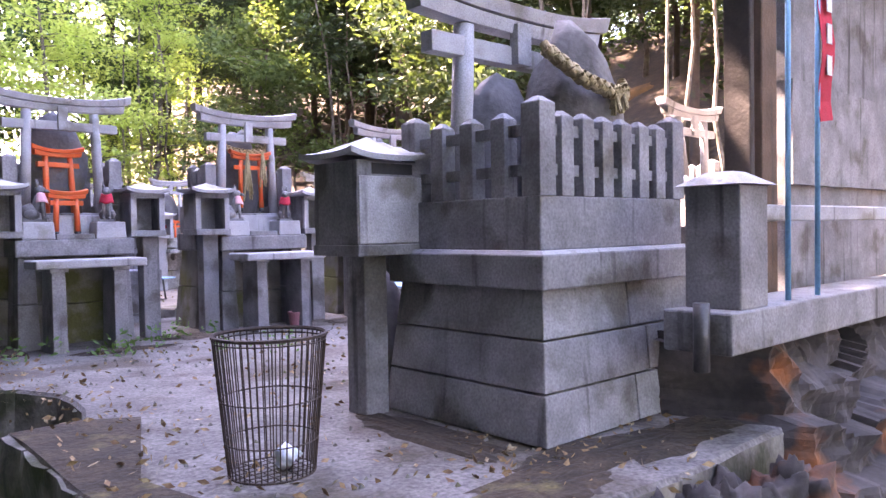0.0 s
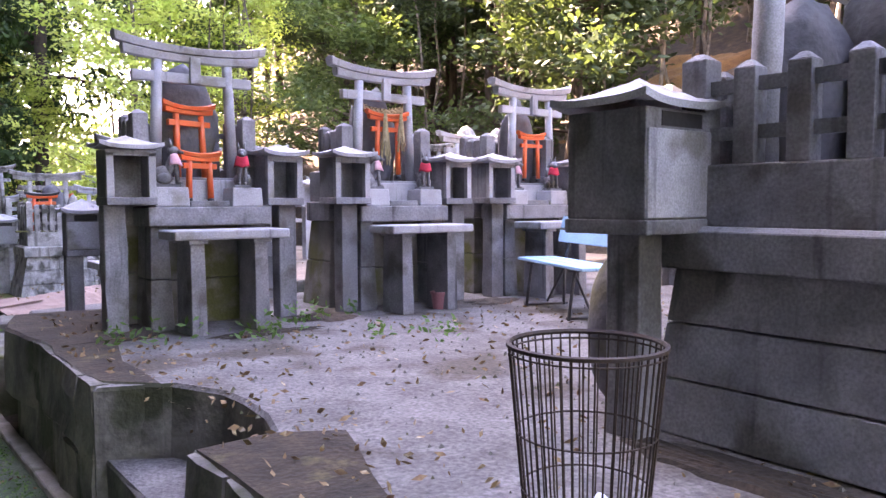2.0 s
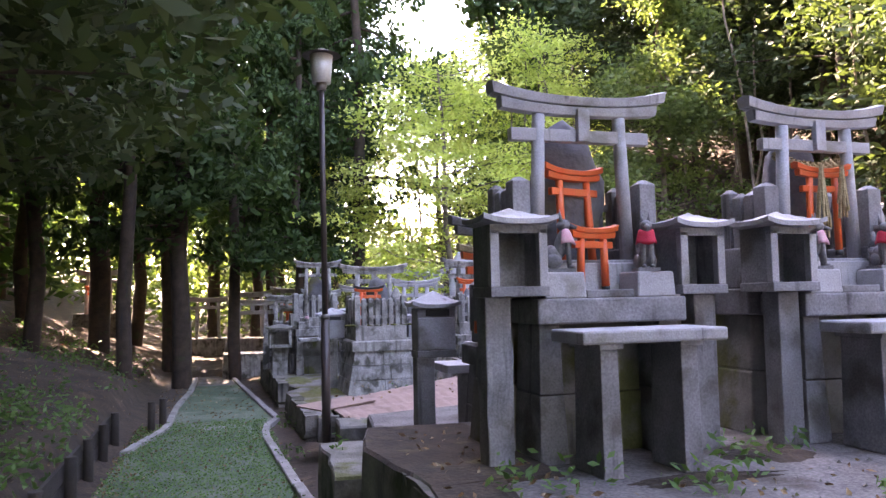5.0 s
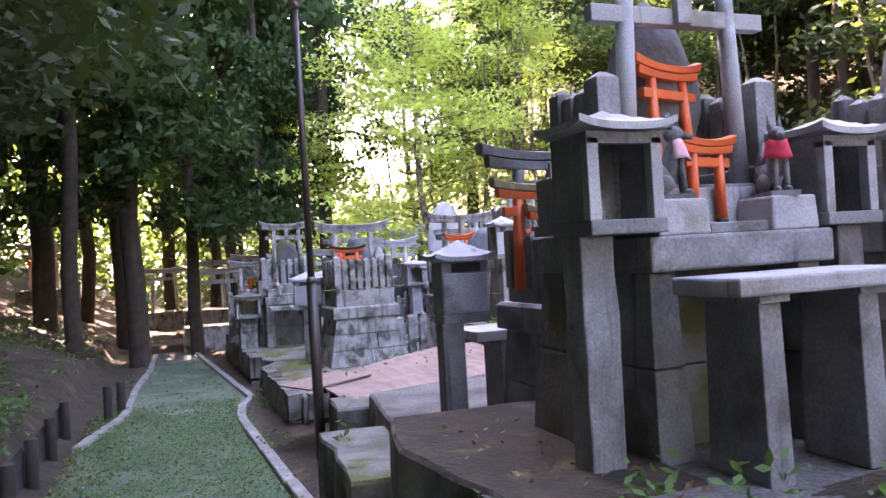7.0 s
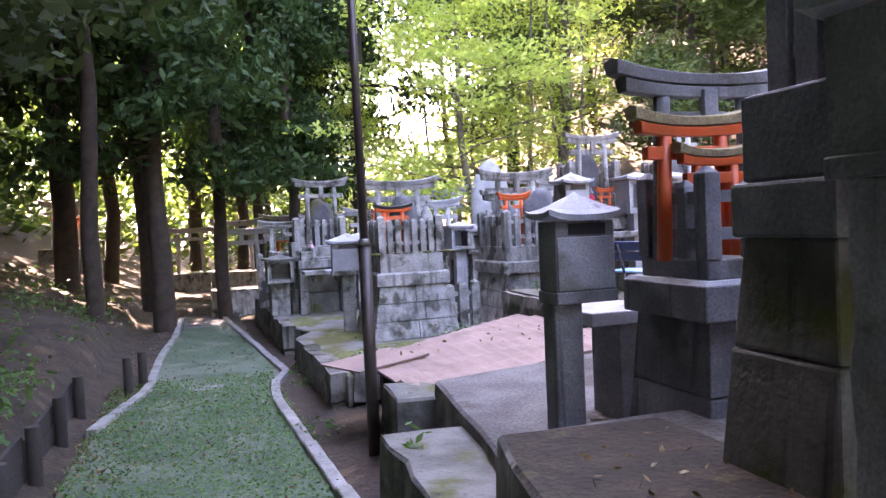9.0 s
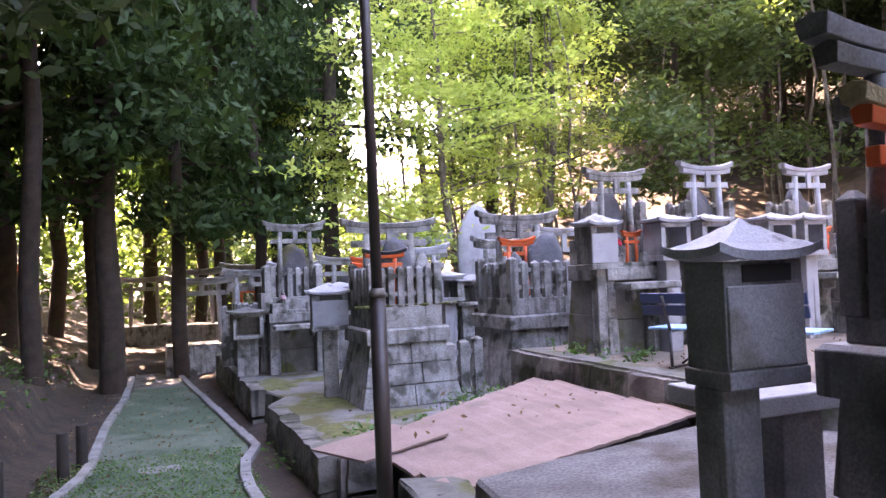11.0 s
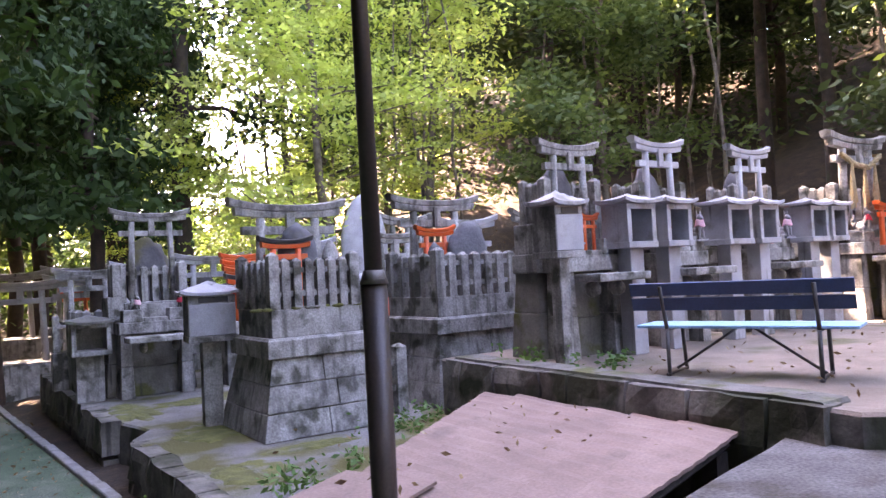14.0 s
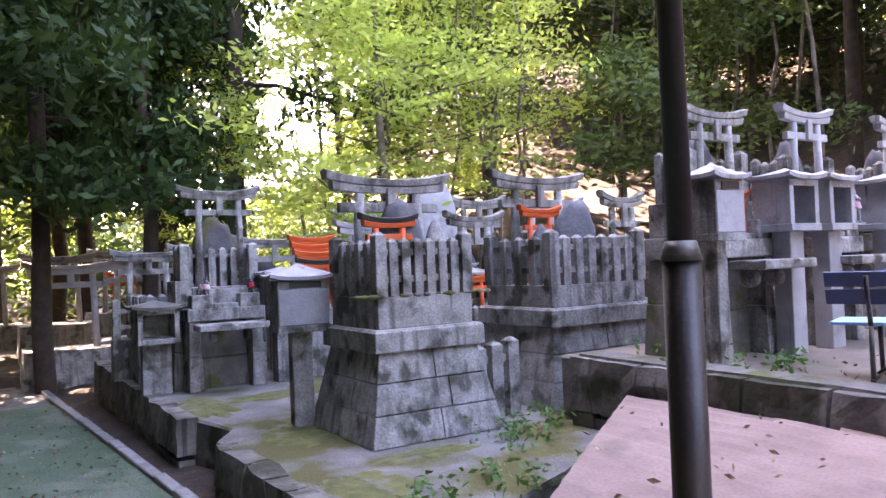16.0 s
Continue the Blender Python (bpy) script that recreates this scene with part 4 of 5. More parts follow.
stone_house((4.385, 12.87, TB), 0.30, 0.28, 0.86, 0.42, "old stone offering box on a rough hewn pillar", STONE_OLD, closed=True, pillar=(0.11, 0.11), rough_pillar=True, group="stone offering boxes")
for x, w in ((5.22, 0.36), (5.72, 0.34), (6.62, 0.38), (7.10, 0.32), (8.02, 0.34), (8.42, 0.32)):
    stone_house((x, 12.86, TB), w, 0.30, 0.92, 0.38, "pale stone lantern house with open front in the back row", STONE_LIGHT, pillar=(0.17, 0.15))
altar((9.35, 12.3, TB), "stone altar under a torii hung with straw tassels", STONE_OLD)
torii("stone_torii", (9.30, 12.95, TB + 1.10), 1.25, 1.05, STONE_OLD, "stone torii hung with a straw rope", group="stone torii gates", r=0.05)
rope("straw_rope", [(8.85, 12.88, 2.5), (9.1, 12.85, 2.38), (9.4, 12.85, 2.36), (9.75, 12.88, 2.52)], 0.035, "straw rope with long tassels on a torii", tassels=((9.0, 12.84, 2.4, 0.55), (9.28, 12.84, 2.36, 0.5), (9.52, 12.84, 2.4, 0.55)))
torii("orange_torii", (9.2, 12.6, TB + 0.85), 0.42, 0.46, ORANGE, "vermilion torii on a back row altar", r=0.03, group="small orange torii", plaque=False)
fox((9.0, 12.75, TB + 1.0), 20, cloth=RED_CLOTH, size=0.3)
fox((9.66, 12.75, TB + 1.0), -20, cloth=RED_CLOTH, size=0.3)
altar((9.3, 10.9, TB), "pale stone altar at the end of the terrace", STONE_OLD)
torii("stone_torii", (9.3, 11.6, TB + 1.12), 1.5, 1.08, STONE_LIGHT, "pale stone torii hung with straw tassels", group="stone torii gates", r=0.055)
rope("straw_rope", [(8.9, 11.5, 2.42), (9.2, 11.48, 2.34), (9.6, 11.5, 2.44)], 0.03, "straw rope with tassels across a torii", tassels=((9.0, 11.47, 2.38, 0.45), (9.3, 11.47, 2.34, 0.4), (9.5, 11.47, 2.38, 0.45)))
for k in range(4):
    torii("orange_torii", (8.95 + 0.22 * k, 11.36, TB + 1.12), 0.24, 0.34, ORANGE, "tiny vermilion torii in a row of offerings", r=0.018, group="small orange torii", plaque=False)
rock("round_topped_stone", (9.6, 12.1, TB + 1.7), (0.32, 0.18, 0.75), STONE_LIGHT, "tall pale round-topped memorial stone", seed=81, rough=0.08, category="stone")
rock("round_topped_stone", (10.2, 11.9, TB + 1.6), (0.28, 0.18, 0.8), STONE_LIGHT, "tall pale round-topped memorial stone", seed=82, rough=0.1, category="stone")

# ---- left terrace: old fenced monuments ----
fenced_monument((2.31, 14.14, TC), 1.14, 1.15, 0.66, 0.40, 0.43, 7, 5, STONE_OLD, "old stained stone monument with a weathered post fence", batter=0.14, courses=3, mossy=True)
torii("stone_torii", (2.88, 14.85, TC + 1.05), 1.12, 0.96, STONE_OLD, "weathered stone torii on an old monument", group="stone torii gates", r=0.045)
rock("sacred_stone", (2.92, 14.75, TC + 1.42), (0.19, 0.15, 0.40), ROCK_GREY, "dark round sacred stone inside a fence", seed=91, rough=0.2, category="stone")
rock("sacred_stone", (3.22, 14.7, TC + 1.32), (0.10, 0.08, 0.32), STONE_OLD, "slim pale stone inside a fence", seed=92, rough=0.1, category="stone")
torii("orange_torii", (2.75, 14.62, TC + 1.05), 0.5, 0.62, ORANGE, "vermilion torii inside the old fence", r=0.03, top_mat=BLACK, group="small orange torii", plaque=False)
fenced_monument((4.08, 14.30, TC), 1.42, 1.25, 0.70, 0.36, 0.44, 7, 4, STONE_OLD, "second old stone monument with a post fence", batter=0.12, courses=3)
torii("stone_torii", (4.76, 15.25, TC + 1.05), 1.15, 1.08, STONE_OLD, "weathered stone torii on the second monument", group="stone torii gates", r=0.046)
rock("sacred_stone", (5.0, 15.0, TC + 1.45), (0.24, 0.15, 0.40), ROCK_GREY, "broad grey sacred stone inside a fence", seed=93, rough=0.2, category="stone")
rock("sacred_stone", (4.55, 14.95, TC + 1.3), (0.12, 0.1, 0.3), ROCK_GREY, "small pointed stone inside a fence", seed=94, rough=0.2, category="stone")
torii("orange_torii", (4.66, 15.1, TC + 1.05), 0.5, 0.75, ORANGE, "vermilion torii inside the second fence", r=0.03, group="small orange torii", plaque=False)
fp = thing("low_fence", (3.4, 14.42, TC), "three short weathered stone fence posts with rails", "fence")
for i in range(3):
    part("post", post(N(), 0.18 * i, 0.02 * i, 0, 0.66 - 0.02 * (2 - i), 0.11), STONE_OLD, fp, bevel=0.005)
part("rail", box(N(), -0.05, 0.4, 0.02, 0.05, 0.22, 0.28), STONE_OLD, fp)
part("rail", box(N(), -0.05, 0.4, 0.02, 0.05, 0.46, 0.52), STONE_OLD, fp)
stone_house((2.26, 15.32, TC), 0.42, 0.36, 0.78, 0.42, "weathered stone offering box on a post with a chipped roof", STONE_OLD, closed=True, pillar=(0.17, 0.16), group="stone offering boxes", turn=-8)
# old altar with torii
altar((2.34, 17.35, TC), "old dark stone altar with carved table and torii", STONE_OLD, (0.92, 0.85, 1.0), corbel=True)
torii("stone_torii", (2.42, 18.2, TC + 1.15), 0.96, 1.13, STONE_OLD, "tall old stone torii over a dark altar", group="stone torii gates", r=0.04)
rock("sacred_stone", (2.42, 18.5, TC + 1.45), (0.28, 0.15, 0.5), ROCK_GREY, "dark upright stone under the old torii", seed=95, rough=0.2, category="stone")
fox((2.14, 17.85, TC + 0.98), 20, cloth=PINK_CLOTH, size=0.26, mat=STONE_OLD)
fox((2.66, 17.85, TC + 0.98), -20, cloth=RED_CLOTH, size=0.26, mat=STONE_OLD)
stone_house((3.0, 17.8, TC), 0.42, 0.38, 0.82, 0.40, "old stone lantern with a rounded roof", STONE_OLD, pillar=(0.2, 0.18))
stone_house((3.55, 18.6, TC), 0.42, 0.38, 0.82, 0.40, "dark old stone lantern in the crowd of monuments", STONE_OLD, pillar=(0.2, 0.18), roof_mat=ROCK_GREY)
stone_house((1.62, 17.9, TC), 0.42, 0.40, 0.55, 0.36, "low dark stone lantern near the path", STONE_OLD, pillar=(0.3, 0.1), roof_mat=STONE_MOSSY_AND_SHADED)
stone_house((3.62, 16.2, TC), 0.40, 0.36, 0.70, 0.42, "white weathered stone lantern between two monuments", STONE_LIGHT, pillar=(0.24, 0.22))


def picket(at, turn, n, w, h, label, mat=STONE_OLD):
    t = thing("stone_fence", at, label, "fence", "low stone fences", turn)
    part("plinth", box(N(), -0.06, w + 0.06, -0.09, 0.09, 0, 0.5), mat, t, bevel=0.008)
    for i in range(n + 1):
        part("post", post(N(), w * i / n, 0, 0.5, 0.5 + h, 0.085), mat, t, bevel=0.004)
    for z in (0.62, 0.82):
        part("rail", box(N(), 0, w, -0.02, 0.02, z, z + 0.05), mat, t)
    return t


picket((1.72, 18.7, TC), 0, 3, 0.42, 0.55, "low pale stone fence beside the old altar", STONE_LIGHT)
picket((1.66, 18.75, TC), 90, 4, 0.9, 0.55, "low dark stone fence running back from the path")
torii("stone_torii", (1.95, 20.0, TC + 0.55), 0.95, 1.05, STONE_OLD, "old stone torii deep among the monuments", group="stone torii gates", r=0.045)
picket((1.45, 19.4, TC), 0, 4, 0.9, 0.5, "old stone fence in front of a torii")
# stacked vermilion torii beside the first old monument
for k in range(4):
    torii("orange_torii", (3.58 + 0.05 * k, 18.0 + 0.22 * k, TC + 0.78 + 0.10 * k), 0.62, 0.58, ORANGE, "vermilion torii in a stacked row of offerings", r=0.04, group="stacked orange torii", plaque=False, top_mat=BLACK if k == 0 else None)
tagged(part("offering_shelf", box(N(), 3.2, 4.1, 17.8, 19.0, TC, TC + 0.80), STONE_OLD, bevel=0.01), "stone shelf carrying stacked vermilion torii", "shelf")
stl = thing("memorial_stele", (6.0, 19.25, 0.5), "tall pale round-topped memorial stele", "stele")
part("stele", blob(N(), (0, 0, 1.25), (0.42, 0.16, 0.95), sub=3, rough=0.06, seed=3), STONE_LIGHT, stl)
part("plinth", box(N(), -0.5, 0.5, -0.3, 0.3, -0.5, 0.5, 0.05, 0.05), STONE_OLD, stl, bevel=0.01)
for i, (x, y, w, h) in enumerate(((4.6, 18.6, 1.1, 1.5), (5.6, 17.6, 0.9, 1.55), (6.7, 17.4, 1.2, 1.75), (7.6, 16.9, 0.8, 1.8), (5.2, 20.0, 1.2, 1.8), (6.9, 19.4, 1.1, 2.0), (3.9, 20.6, 1.3, 1.4), (8.6, 16.0, 0.8, 1.7), (2.9, 21.0, 1.0, 1.3))):
    z = ground_z(x, y)
    z = max(z, TC)
    torii("stone_torii", (x, y, z + 0.5), w, h - 0.1, STONE_OLD if i % 2 else STONE_LIGHT, "stone torii in the crowd of monuments", group="stone torii gates", r=0.05)
    rock("sacred_stone", (x, y + 0.4, z + 0.9), (0.25, 0.18, 0.55), ROCK_GREY, "dark sacred stone among the monuments", seed=100 + i, rough=0.2, category="stone")
    tagged(part("stone_plinth", box(N(), x - w * 0.5, x + w * 0.5, y - 0.35, y + 0.9, z - 0.8, z + 0.5, 0.04, 0.04), STONE_OLD, bevel=0.01), "weathered stone plinth under a torii", "plinth", "stone plinths")
    picket((x - w * 0.45, y - 0.55, z - 0.25), 0, 5, w * 0.9, 0.5, "weathered stone fence before a plinth")
    if i % 2:
        torii("orange_torii", (x - 0.1, y - 0.1, z + 0.5), 0.45, 0.6, ORANGE, "vermilion torii among grey monuments", r=0.032, group="small orange torii", plaque=False)
for i in range(16):
    x, y = 3.2 + 5.5 * random.random(), 16.6 + 4.6 * random.random()
    stone_house((x, y, max(ground_z(x, y), TC)), 0.4, 0.36, 0.7 + 0.25 * random.random(), 0.38, "weathered stone lantern among the monuments", STONE_OLD if i % 2 else STONE_LIGHT, pillar=(0.2, 0.18), roof_mat=STONE_LIGHT)
# farther monuments along the path, in sunlight
for i, (x, y) in enumerate(((1.4, 24.0), (0.2, 31.0), (1.5, 27.5), (2.6, 24.6), (-3.4, 31.0), (3.0, 29.0))):
    z = ground_z(x, y)
    torii("stone_torii", (x, y, z + 0.6), 1.5, 1.5, STONE_LIGHT, "pale stone torii far along the path", group="stone torii gates", r=0.06)
    tagged(part("stone_plinth", box(N(), x - 0.8, x + 0.8, y - 0.4, y + 0.8, z - 0.3, z + 0.6, 0.04, 0.04), STONE_OLD, bevel=0.01), "stone plinth far along the path", "plinth", "stone plinths")
    if i in (4, 5):
        torii("orange_torii", (x, y - 0.2, z + 0.6), 0.8, 0.9, ORANGE, "vermilion torii far along the path", r=0.05, group="small orange torii", plaque=False)

# ---- wooded side of the path ----
for y in (-4, -2.4, -0.8, 0.8, 2.4, 4, 5.6, 7.2, 8.8, 10.2, 11.2, 12.3, 13.4, 14.5, 14.9):
    x = -0.86 if y < 13.6 else -0.86 + (y - 13.4) * 0.33
    b = thing("bollard", (x, y, path_z(y) - 0.1), "dark round wooden post holding edging boards", "post", "edging posts")
    part("post", tube(N(), (0, 0, 0), (0, 0, 0.52), 0.055, 0.053, 14), DARK_WOOD, b, bevel=0.006)
eb = thing("edging_boards", (0, 0, 0), "dark wet wooden boards edging the bank", "edging")
for y0 in (-4, -0.8, 2.4, 5.6, 8.8, 11.2):
    for k in range(2):
        y1 = min(y0 + 3.2 if y0 < 8 else y0 + 2.4, 13.5)
        z = path_z((y0 + y1) / 2)
        part("board", box(N(), -0.96, -0.925, y0, y1 - 0.01, z + 0.01 + 0.17 * k, z + 0.17 + 0.17 * k), DARK_WOOD, eb, bevel=0.004)
drain = tagged(part("drain_cover", box(N(), 0.15, 0.55, 14.2, 14.45, path_z(14.3) - 0.02, path_z(14.3) + 0.006), KERB, bevel=0.003), "flat grey drain cover set in the turf", "drain cover")

# rough facing stones of the retaining walls
def facing(name, x, y0, y1, z0, z1, label, jitter=0.02, mat=WALL_ROCK, axis_x=False):
    t = thing(name, (0, 0, 0), label, "retaining wall")
    t["kind"] = "structure"
    y, k = y0, 0
    while y < y1:
        ln = random.uniform(0.28, 0.55)
        for lo, hi in ((z0, (z0 + z1) / 2 + random.uniform(-0.03, 0.03)), ((z0 + z1) / 2 + 0.02, z1)):
            bm = box(N(), -0.10, 0.10, 0, min(ln, y1 - y) - 0.012, lo, hi - 0.008, 0.015, 0.01)
            bmesh.ops.subdivide_edges(bm, edges=bm.edges[:], cuts=2, use_grid_fill=True)
            for v in bm.verts:
                q = Vector((v.co.x, v.co.y + y, v.co.z))
                v.co += Vector((noise.noise(q * 5), noise.noise(q * 5 + Vector((9, 0, 0))) * 0.5, noise.noise(q * 5 + Vector((0, 9, 0))) * 0.4)) * jitter * 2
                if axis_x:
                    v.co = Vector((v.co.y + y, v.co.x + x, v.co.z))
                else:
                    v.co = Vector((v.co.x + x, v.co.y + y, v.co.z))
            part("wall_stone", bm, mat, t)
        y += ln
        k += 1


facing("wall_back_terrace", 4.0, 10.45, 13.9, -0.25, 0.60, "rough dark mossy stones facing the bench terrace")
facing("wall_front_terrace", 1.38, 5.02, 7.4, -0.15, 0.66, "dark weathered stones facing the front terrace")
facing("wall_near_terrace", 1.42, 1.4, 3.74, -0.1, 0.65, "dark weathered stones facing the near terrace corner")
facing("wall_left_terrace", 1.56, 12.4, 15.1, -0.5, 0.09, "mossy stones along the edge of the left terrace")
facing("wall_left_terrace_far", 1.55, 16.2, 21.5, -0.6, 0.10, "mossy stones along the far edge of the left terrace")
facing("wall_left_front", 12.35, 1.66, 4.0, -0.5, 0.10, "mossy stones below the first old monument", axis_x=True)

# ---- trees ----
rng = np.random.default_rng(7)


def leaves(name, centres, spread, per, size, mat, parent=None, flat=1.0, droop=0.0):
    """Many small leaf blades scattered round clump centres, as one mesh."""
    c = np.repeat(np.asarray(centres, float), per, axis=0)
    n = len(c)
    p = c + rng.normal(0, 1, (n, 3)) * np.array([spread, spread, spread * flat])
    a = rng.normal(0, 1, (n, 3))
    a[:, 2] = a[:, 2] * 0.55 - droop
    a /= np.linalg.norm(a, axis=1)[:, None]
    b = np.cross(a, rng.normal(0, 1, (n, 3)))
    b /= np.linalg.norm(b, axis=1)[:, None]
    s = size * rng.uniform(0.6, 1.3, (n, 1))
    v = np.stack([p - a * s, p + b * s * 0.42 - a * s * 0.1, p + a * s, p - b * s * 0.42 - a * s * 0.1], 1).reshape(-1, 3)
    me = bpy.data.meshes.new(name)
    me.vertices.add(n * 4)
    me.vertices.foreach_set("co", v.astype(np.float32).ravel())
    me.loops.add(n * 4)
    me.loops.foreach_set("vertex_index", np.arange(n * 4, dtype=np.int32))
    me.polygons.add(n)
    me.polygons.foreach_set("loop_start", np.arange(0, n * 4, 4, dtype=np.int32))
    me.update(calc_edges=True)
    me.materials.append(mat)
    ob = new(name, me)
    ob.parent = parent
    return ob


def limb(bm, p, q, r0, r1, n=7, steps=4, wob=0.12):
    axis_ = Vector(q) - Vector(p)
    L = axis_.length
    up = abs(axis_.z) > 0.6 * L
    side = Vector((-axis_.y, axis_.x, 0)).normalized()
    rings = [bm.verts.new(Vector(p) + (Vector((math.cos(2 * math.pi * k / n) * r0, math.sin(2 * math.pi * k / n) * r0, 0)) if up else Vector((side.x * math.cos(2 * math.pi * k / n) * r0, side.y * math.cos(2 * math.pi * k / n) * r0, math.sin(2 * math.pi * k / n) * r0)))) for k in range(n)]
    for i in range(1, steps + 1):
        t = i / steps
        c = Vector(p).lerp(Vector(q), t) + (Vector(rng.normal(0, wob * L * 0.2, 3)) if i < steps else Vector())
        r = r0 + (r1 - r0) * t
        ring = [bm.verts.new(c + Vector((math.cos(2 * math.pi * k / n) * r, math.sin(2 * math.pi * k / n) * r, 0)) if up else c + Vector((side.x * math.cos(2 * math.pi * k / n) * r, side.y * math.cos(2 * math.pi * k / n) * r, math.sin(2 * math.pi * k / n) * r))) for k in range(n)]
        for k in range(n):
            bm.faces.new((rings[k], rings[(k + 1) % n], ring[(k + 1) % n], ring[k])).smooth = True
        rings = ring


def tree(at, h, r, bark, mat, label, n_limb, first, reach, per, size, spread, flat=0.6, droop=0.0, rise=0.25, lean=0.0, turn=0.0, group="trees"):
    t = thing("tree", at, label, "tree", group, turn)
    bm = N()
    limb(bm, (0, 0, -0.6), (lean, 0, h), r, r * 0.22, 10, 8, 0.03)
    cs = []
    for i in range(n_limb):
        f = first + (1 - first) * (i + rng.uniform(0, 1)) / n_limb
        a = rng.uniform(0, 2 * math.pi)
        ln = reach * (1.1 - 0.75 * (f - first) / (1 - first)) * rng.uniform(0.6, 1.1)
        p = Vector((lean * f, 0, h * f))
        q = p + Vector((math.cos(a) * ln, math.sin(a) * ln, ln * rise))
        limb(bm, p, q, r * 0.22 * (1.1 - f) + 0.012, 0.006, 5, 3)
        for k in (0.4, 0.6, 0.8, 0.95, 1.05):
            cs.append(tuple(p.lerp(q, k) + Vector(rng.normal(0, 0.18 * reach * 0.4, 3))))
    part("trunk", bm, bark, t)
    leaves("crown", cs, spread, per, size, mat, t, flat, droop)
    return t


CEDAR = "tall dark cedar with straight brown trunk and drooping boughs"
cedar_a = tree((-0.34, 21.6, ground_z(-0.34, 21.6)), 15, 0.24, BARK, LEAF_CEDAR, CEDAR, 46, 0.24, 2.6, 60, 0.13, 0.30, 0.7, 0.7, -0.12)
cedar_b = tree((0.95, 23.3, ground_z(0.95, 23.3)), 14, 0.17, BARK, LEAF_CEDAR, CEDAR, 46, 0.22, 2.3, 60, 0.13, 0.28, 0.7, 0.7, -0.15)
cedar_low = tree((-3.2, 9.0, ground_z(-3.2, 9.0)), 13, 0.22, BARK, LEAF_DARK, "dark broad-leaved tree leaning over the path", 46, 0.17, 3.0, 70, 0.10, 0.30, 0.6, 0.3, 0.0)
for x, y, s in ((-2.6, 25.0, 1.1), (-3.6, 21.5, 1.0), (-1.4, 20.0, 0.9), (-5.5, 17.0, 1.1), (-2.2, 30.0, 1.2), (-5, 28, 1.2), (0.4, 36, 1.1), (3.4, 26.5, 0.9), (2.2, 30.0, 1.1), (4.4, 24.2, 0.85), (1.9, 34, 1.2), (4.9, 32.5, 1.0), (-0.9, 26.5, 0.8), (2.6, 23.4, 0.6), (-1.3, 34, 1.1), (-8, 22, 1.2), (-7, 33, 1.3), (9.3, 26.0, 1.1), (-9, 12, 1.1), (-8, 4, 1.1), (-6, -4, 1.1)):
    c = copy_thing(cedar_b if int(x * 7) % 2 else cedar_a, pose(x, y, ground_z(x, y), 0, 0, rng.uniform(0, 360)))
    c.scale = (s * 1.1, s * 1.1, s * 1.5)
for x, y, s in ((-3.6, 13.5, 1.05), (-4.4, 5.0, 1.0), (-5.2, 10.5, 1.1), (-3.8, 16.5, 0.9), (-4.5, 0.0, 1.0), (-3.0, -5.0, 1.0), (-2.9, 2.4, 1.2), (-3.0, 11.4, 1.25), (-3.1, 6.8, 1.3), (-2.7, -1.5, 1.2), (-3.3, 15.2, 1.2), (-5.6, 7.6, 1.5), (-5.8, 3.0, 1.5), (-5.8, 13.5, 1.5), (3.0, -7.0, 1.0), (8.0, -6.0, 1.1)):
    c = copy_thing(cedar_low, pose(x, y, ground_z(x, y), 0, 0, rng.uniform(0, 360)))
    c.scale = (s, s, s)

maple = tree((6.6, 21.2, ground_z(6.6, 21.2)), 8.0, 0.13, BARK_PALE, LEAF_MAPLE, "young maple with bright yellow-green leaves in layers", 30, 0.26, 3.4, 70, 0.075, 0.36, 0.18, 0.0, 0.22, lean=-0.6)
for x, y, s, r in ((4.6, 25.0, 0.72, 60), (9.2, 22.4, 1.0, 200), (7.4, 25.0, 1.0, 300)):
    c = copy_thing(maple, pose(x, y, ground_z(x, y), 0, 0, r))
    c.scale = (s, s, s)
mid = tree((11.0, 18.5, ground_z(11.0, 18.5)), 9.5, 0.10, BARK_PALE, LEAF_MID, "slender pale-stemmed tree on the slope", 34, 0.30, 2.0, 80, 0.085, 0.32, 0.5, 0.1, 0.25)
dark = tree((12.5, 12.0, ground_z(12.5, 12.0)), 9.0, 0.14, BARK, LEAF_DARK, "dark glossy evergreen tree on the slope", 44, 0.20, 2.6, 90, 0.10, 0.34, 0.5, 0.1, 0.15)
tall = tree((13.6, 15.5, ground_z(13.6, 15.5)), 13.0, 0.15, BARK, LEAF_DARK, "tall dark evergreen with a bare trunk on the slope", 40, 0.36, 2.9, 95, 0.10, 0.36, 0.5, 0.1, 0.1)
spots = []
for i in range(400):
    x, y = rng.uniform(3, 36), rng.uniform(-6, 46)
    d = max(x - 10.5, 0.5 * x + 0.866 * y - 21.5)
    if d < 3.5 or d > 18 or (6 < math.degrees(math.atan2(x - 0.3, y - 6)) < 25) or math.hypot(x - 20.0, y - 15.0) < 3.0 or any(math.hypot(x - a, y - b) < 2.3 for a, b in spots):
        continue
    spots.append((x, y))
for i, (x, y) in enumerate(spots[:120]):
    bearing = math.degrees(math.atan2(x, y - 5))
    if bearing > 28 and max(x - 10.5, 0.5 * x + 0.866 * y - 21.5) < 9:
        src = tall
    else:
        src = dark if (bearing > 27 and i % 5) or i % 4 == 0 else mid
    c = copy_thing(src, pose(x, y, ground_z(x, y) - 0.1, 0, 0, rng.uniform(0, 360)))
    s = rng.uniform(0.8, 1.35)
    c.scale = (s, s, s * rng.uniform(0.95, 1.2))
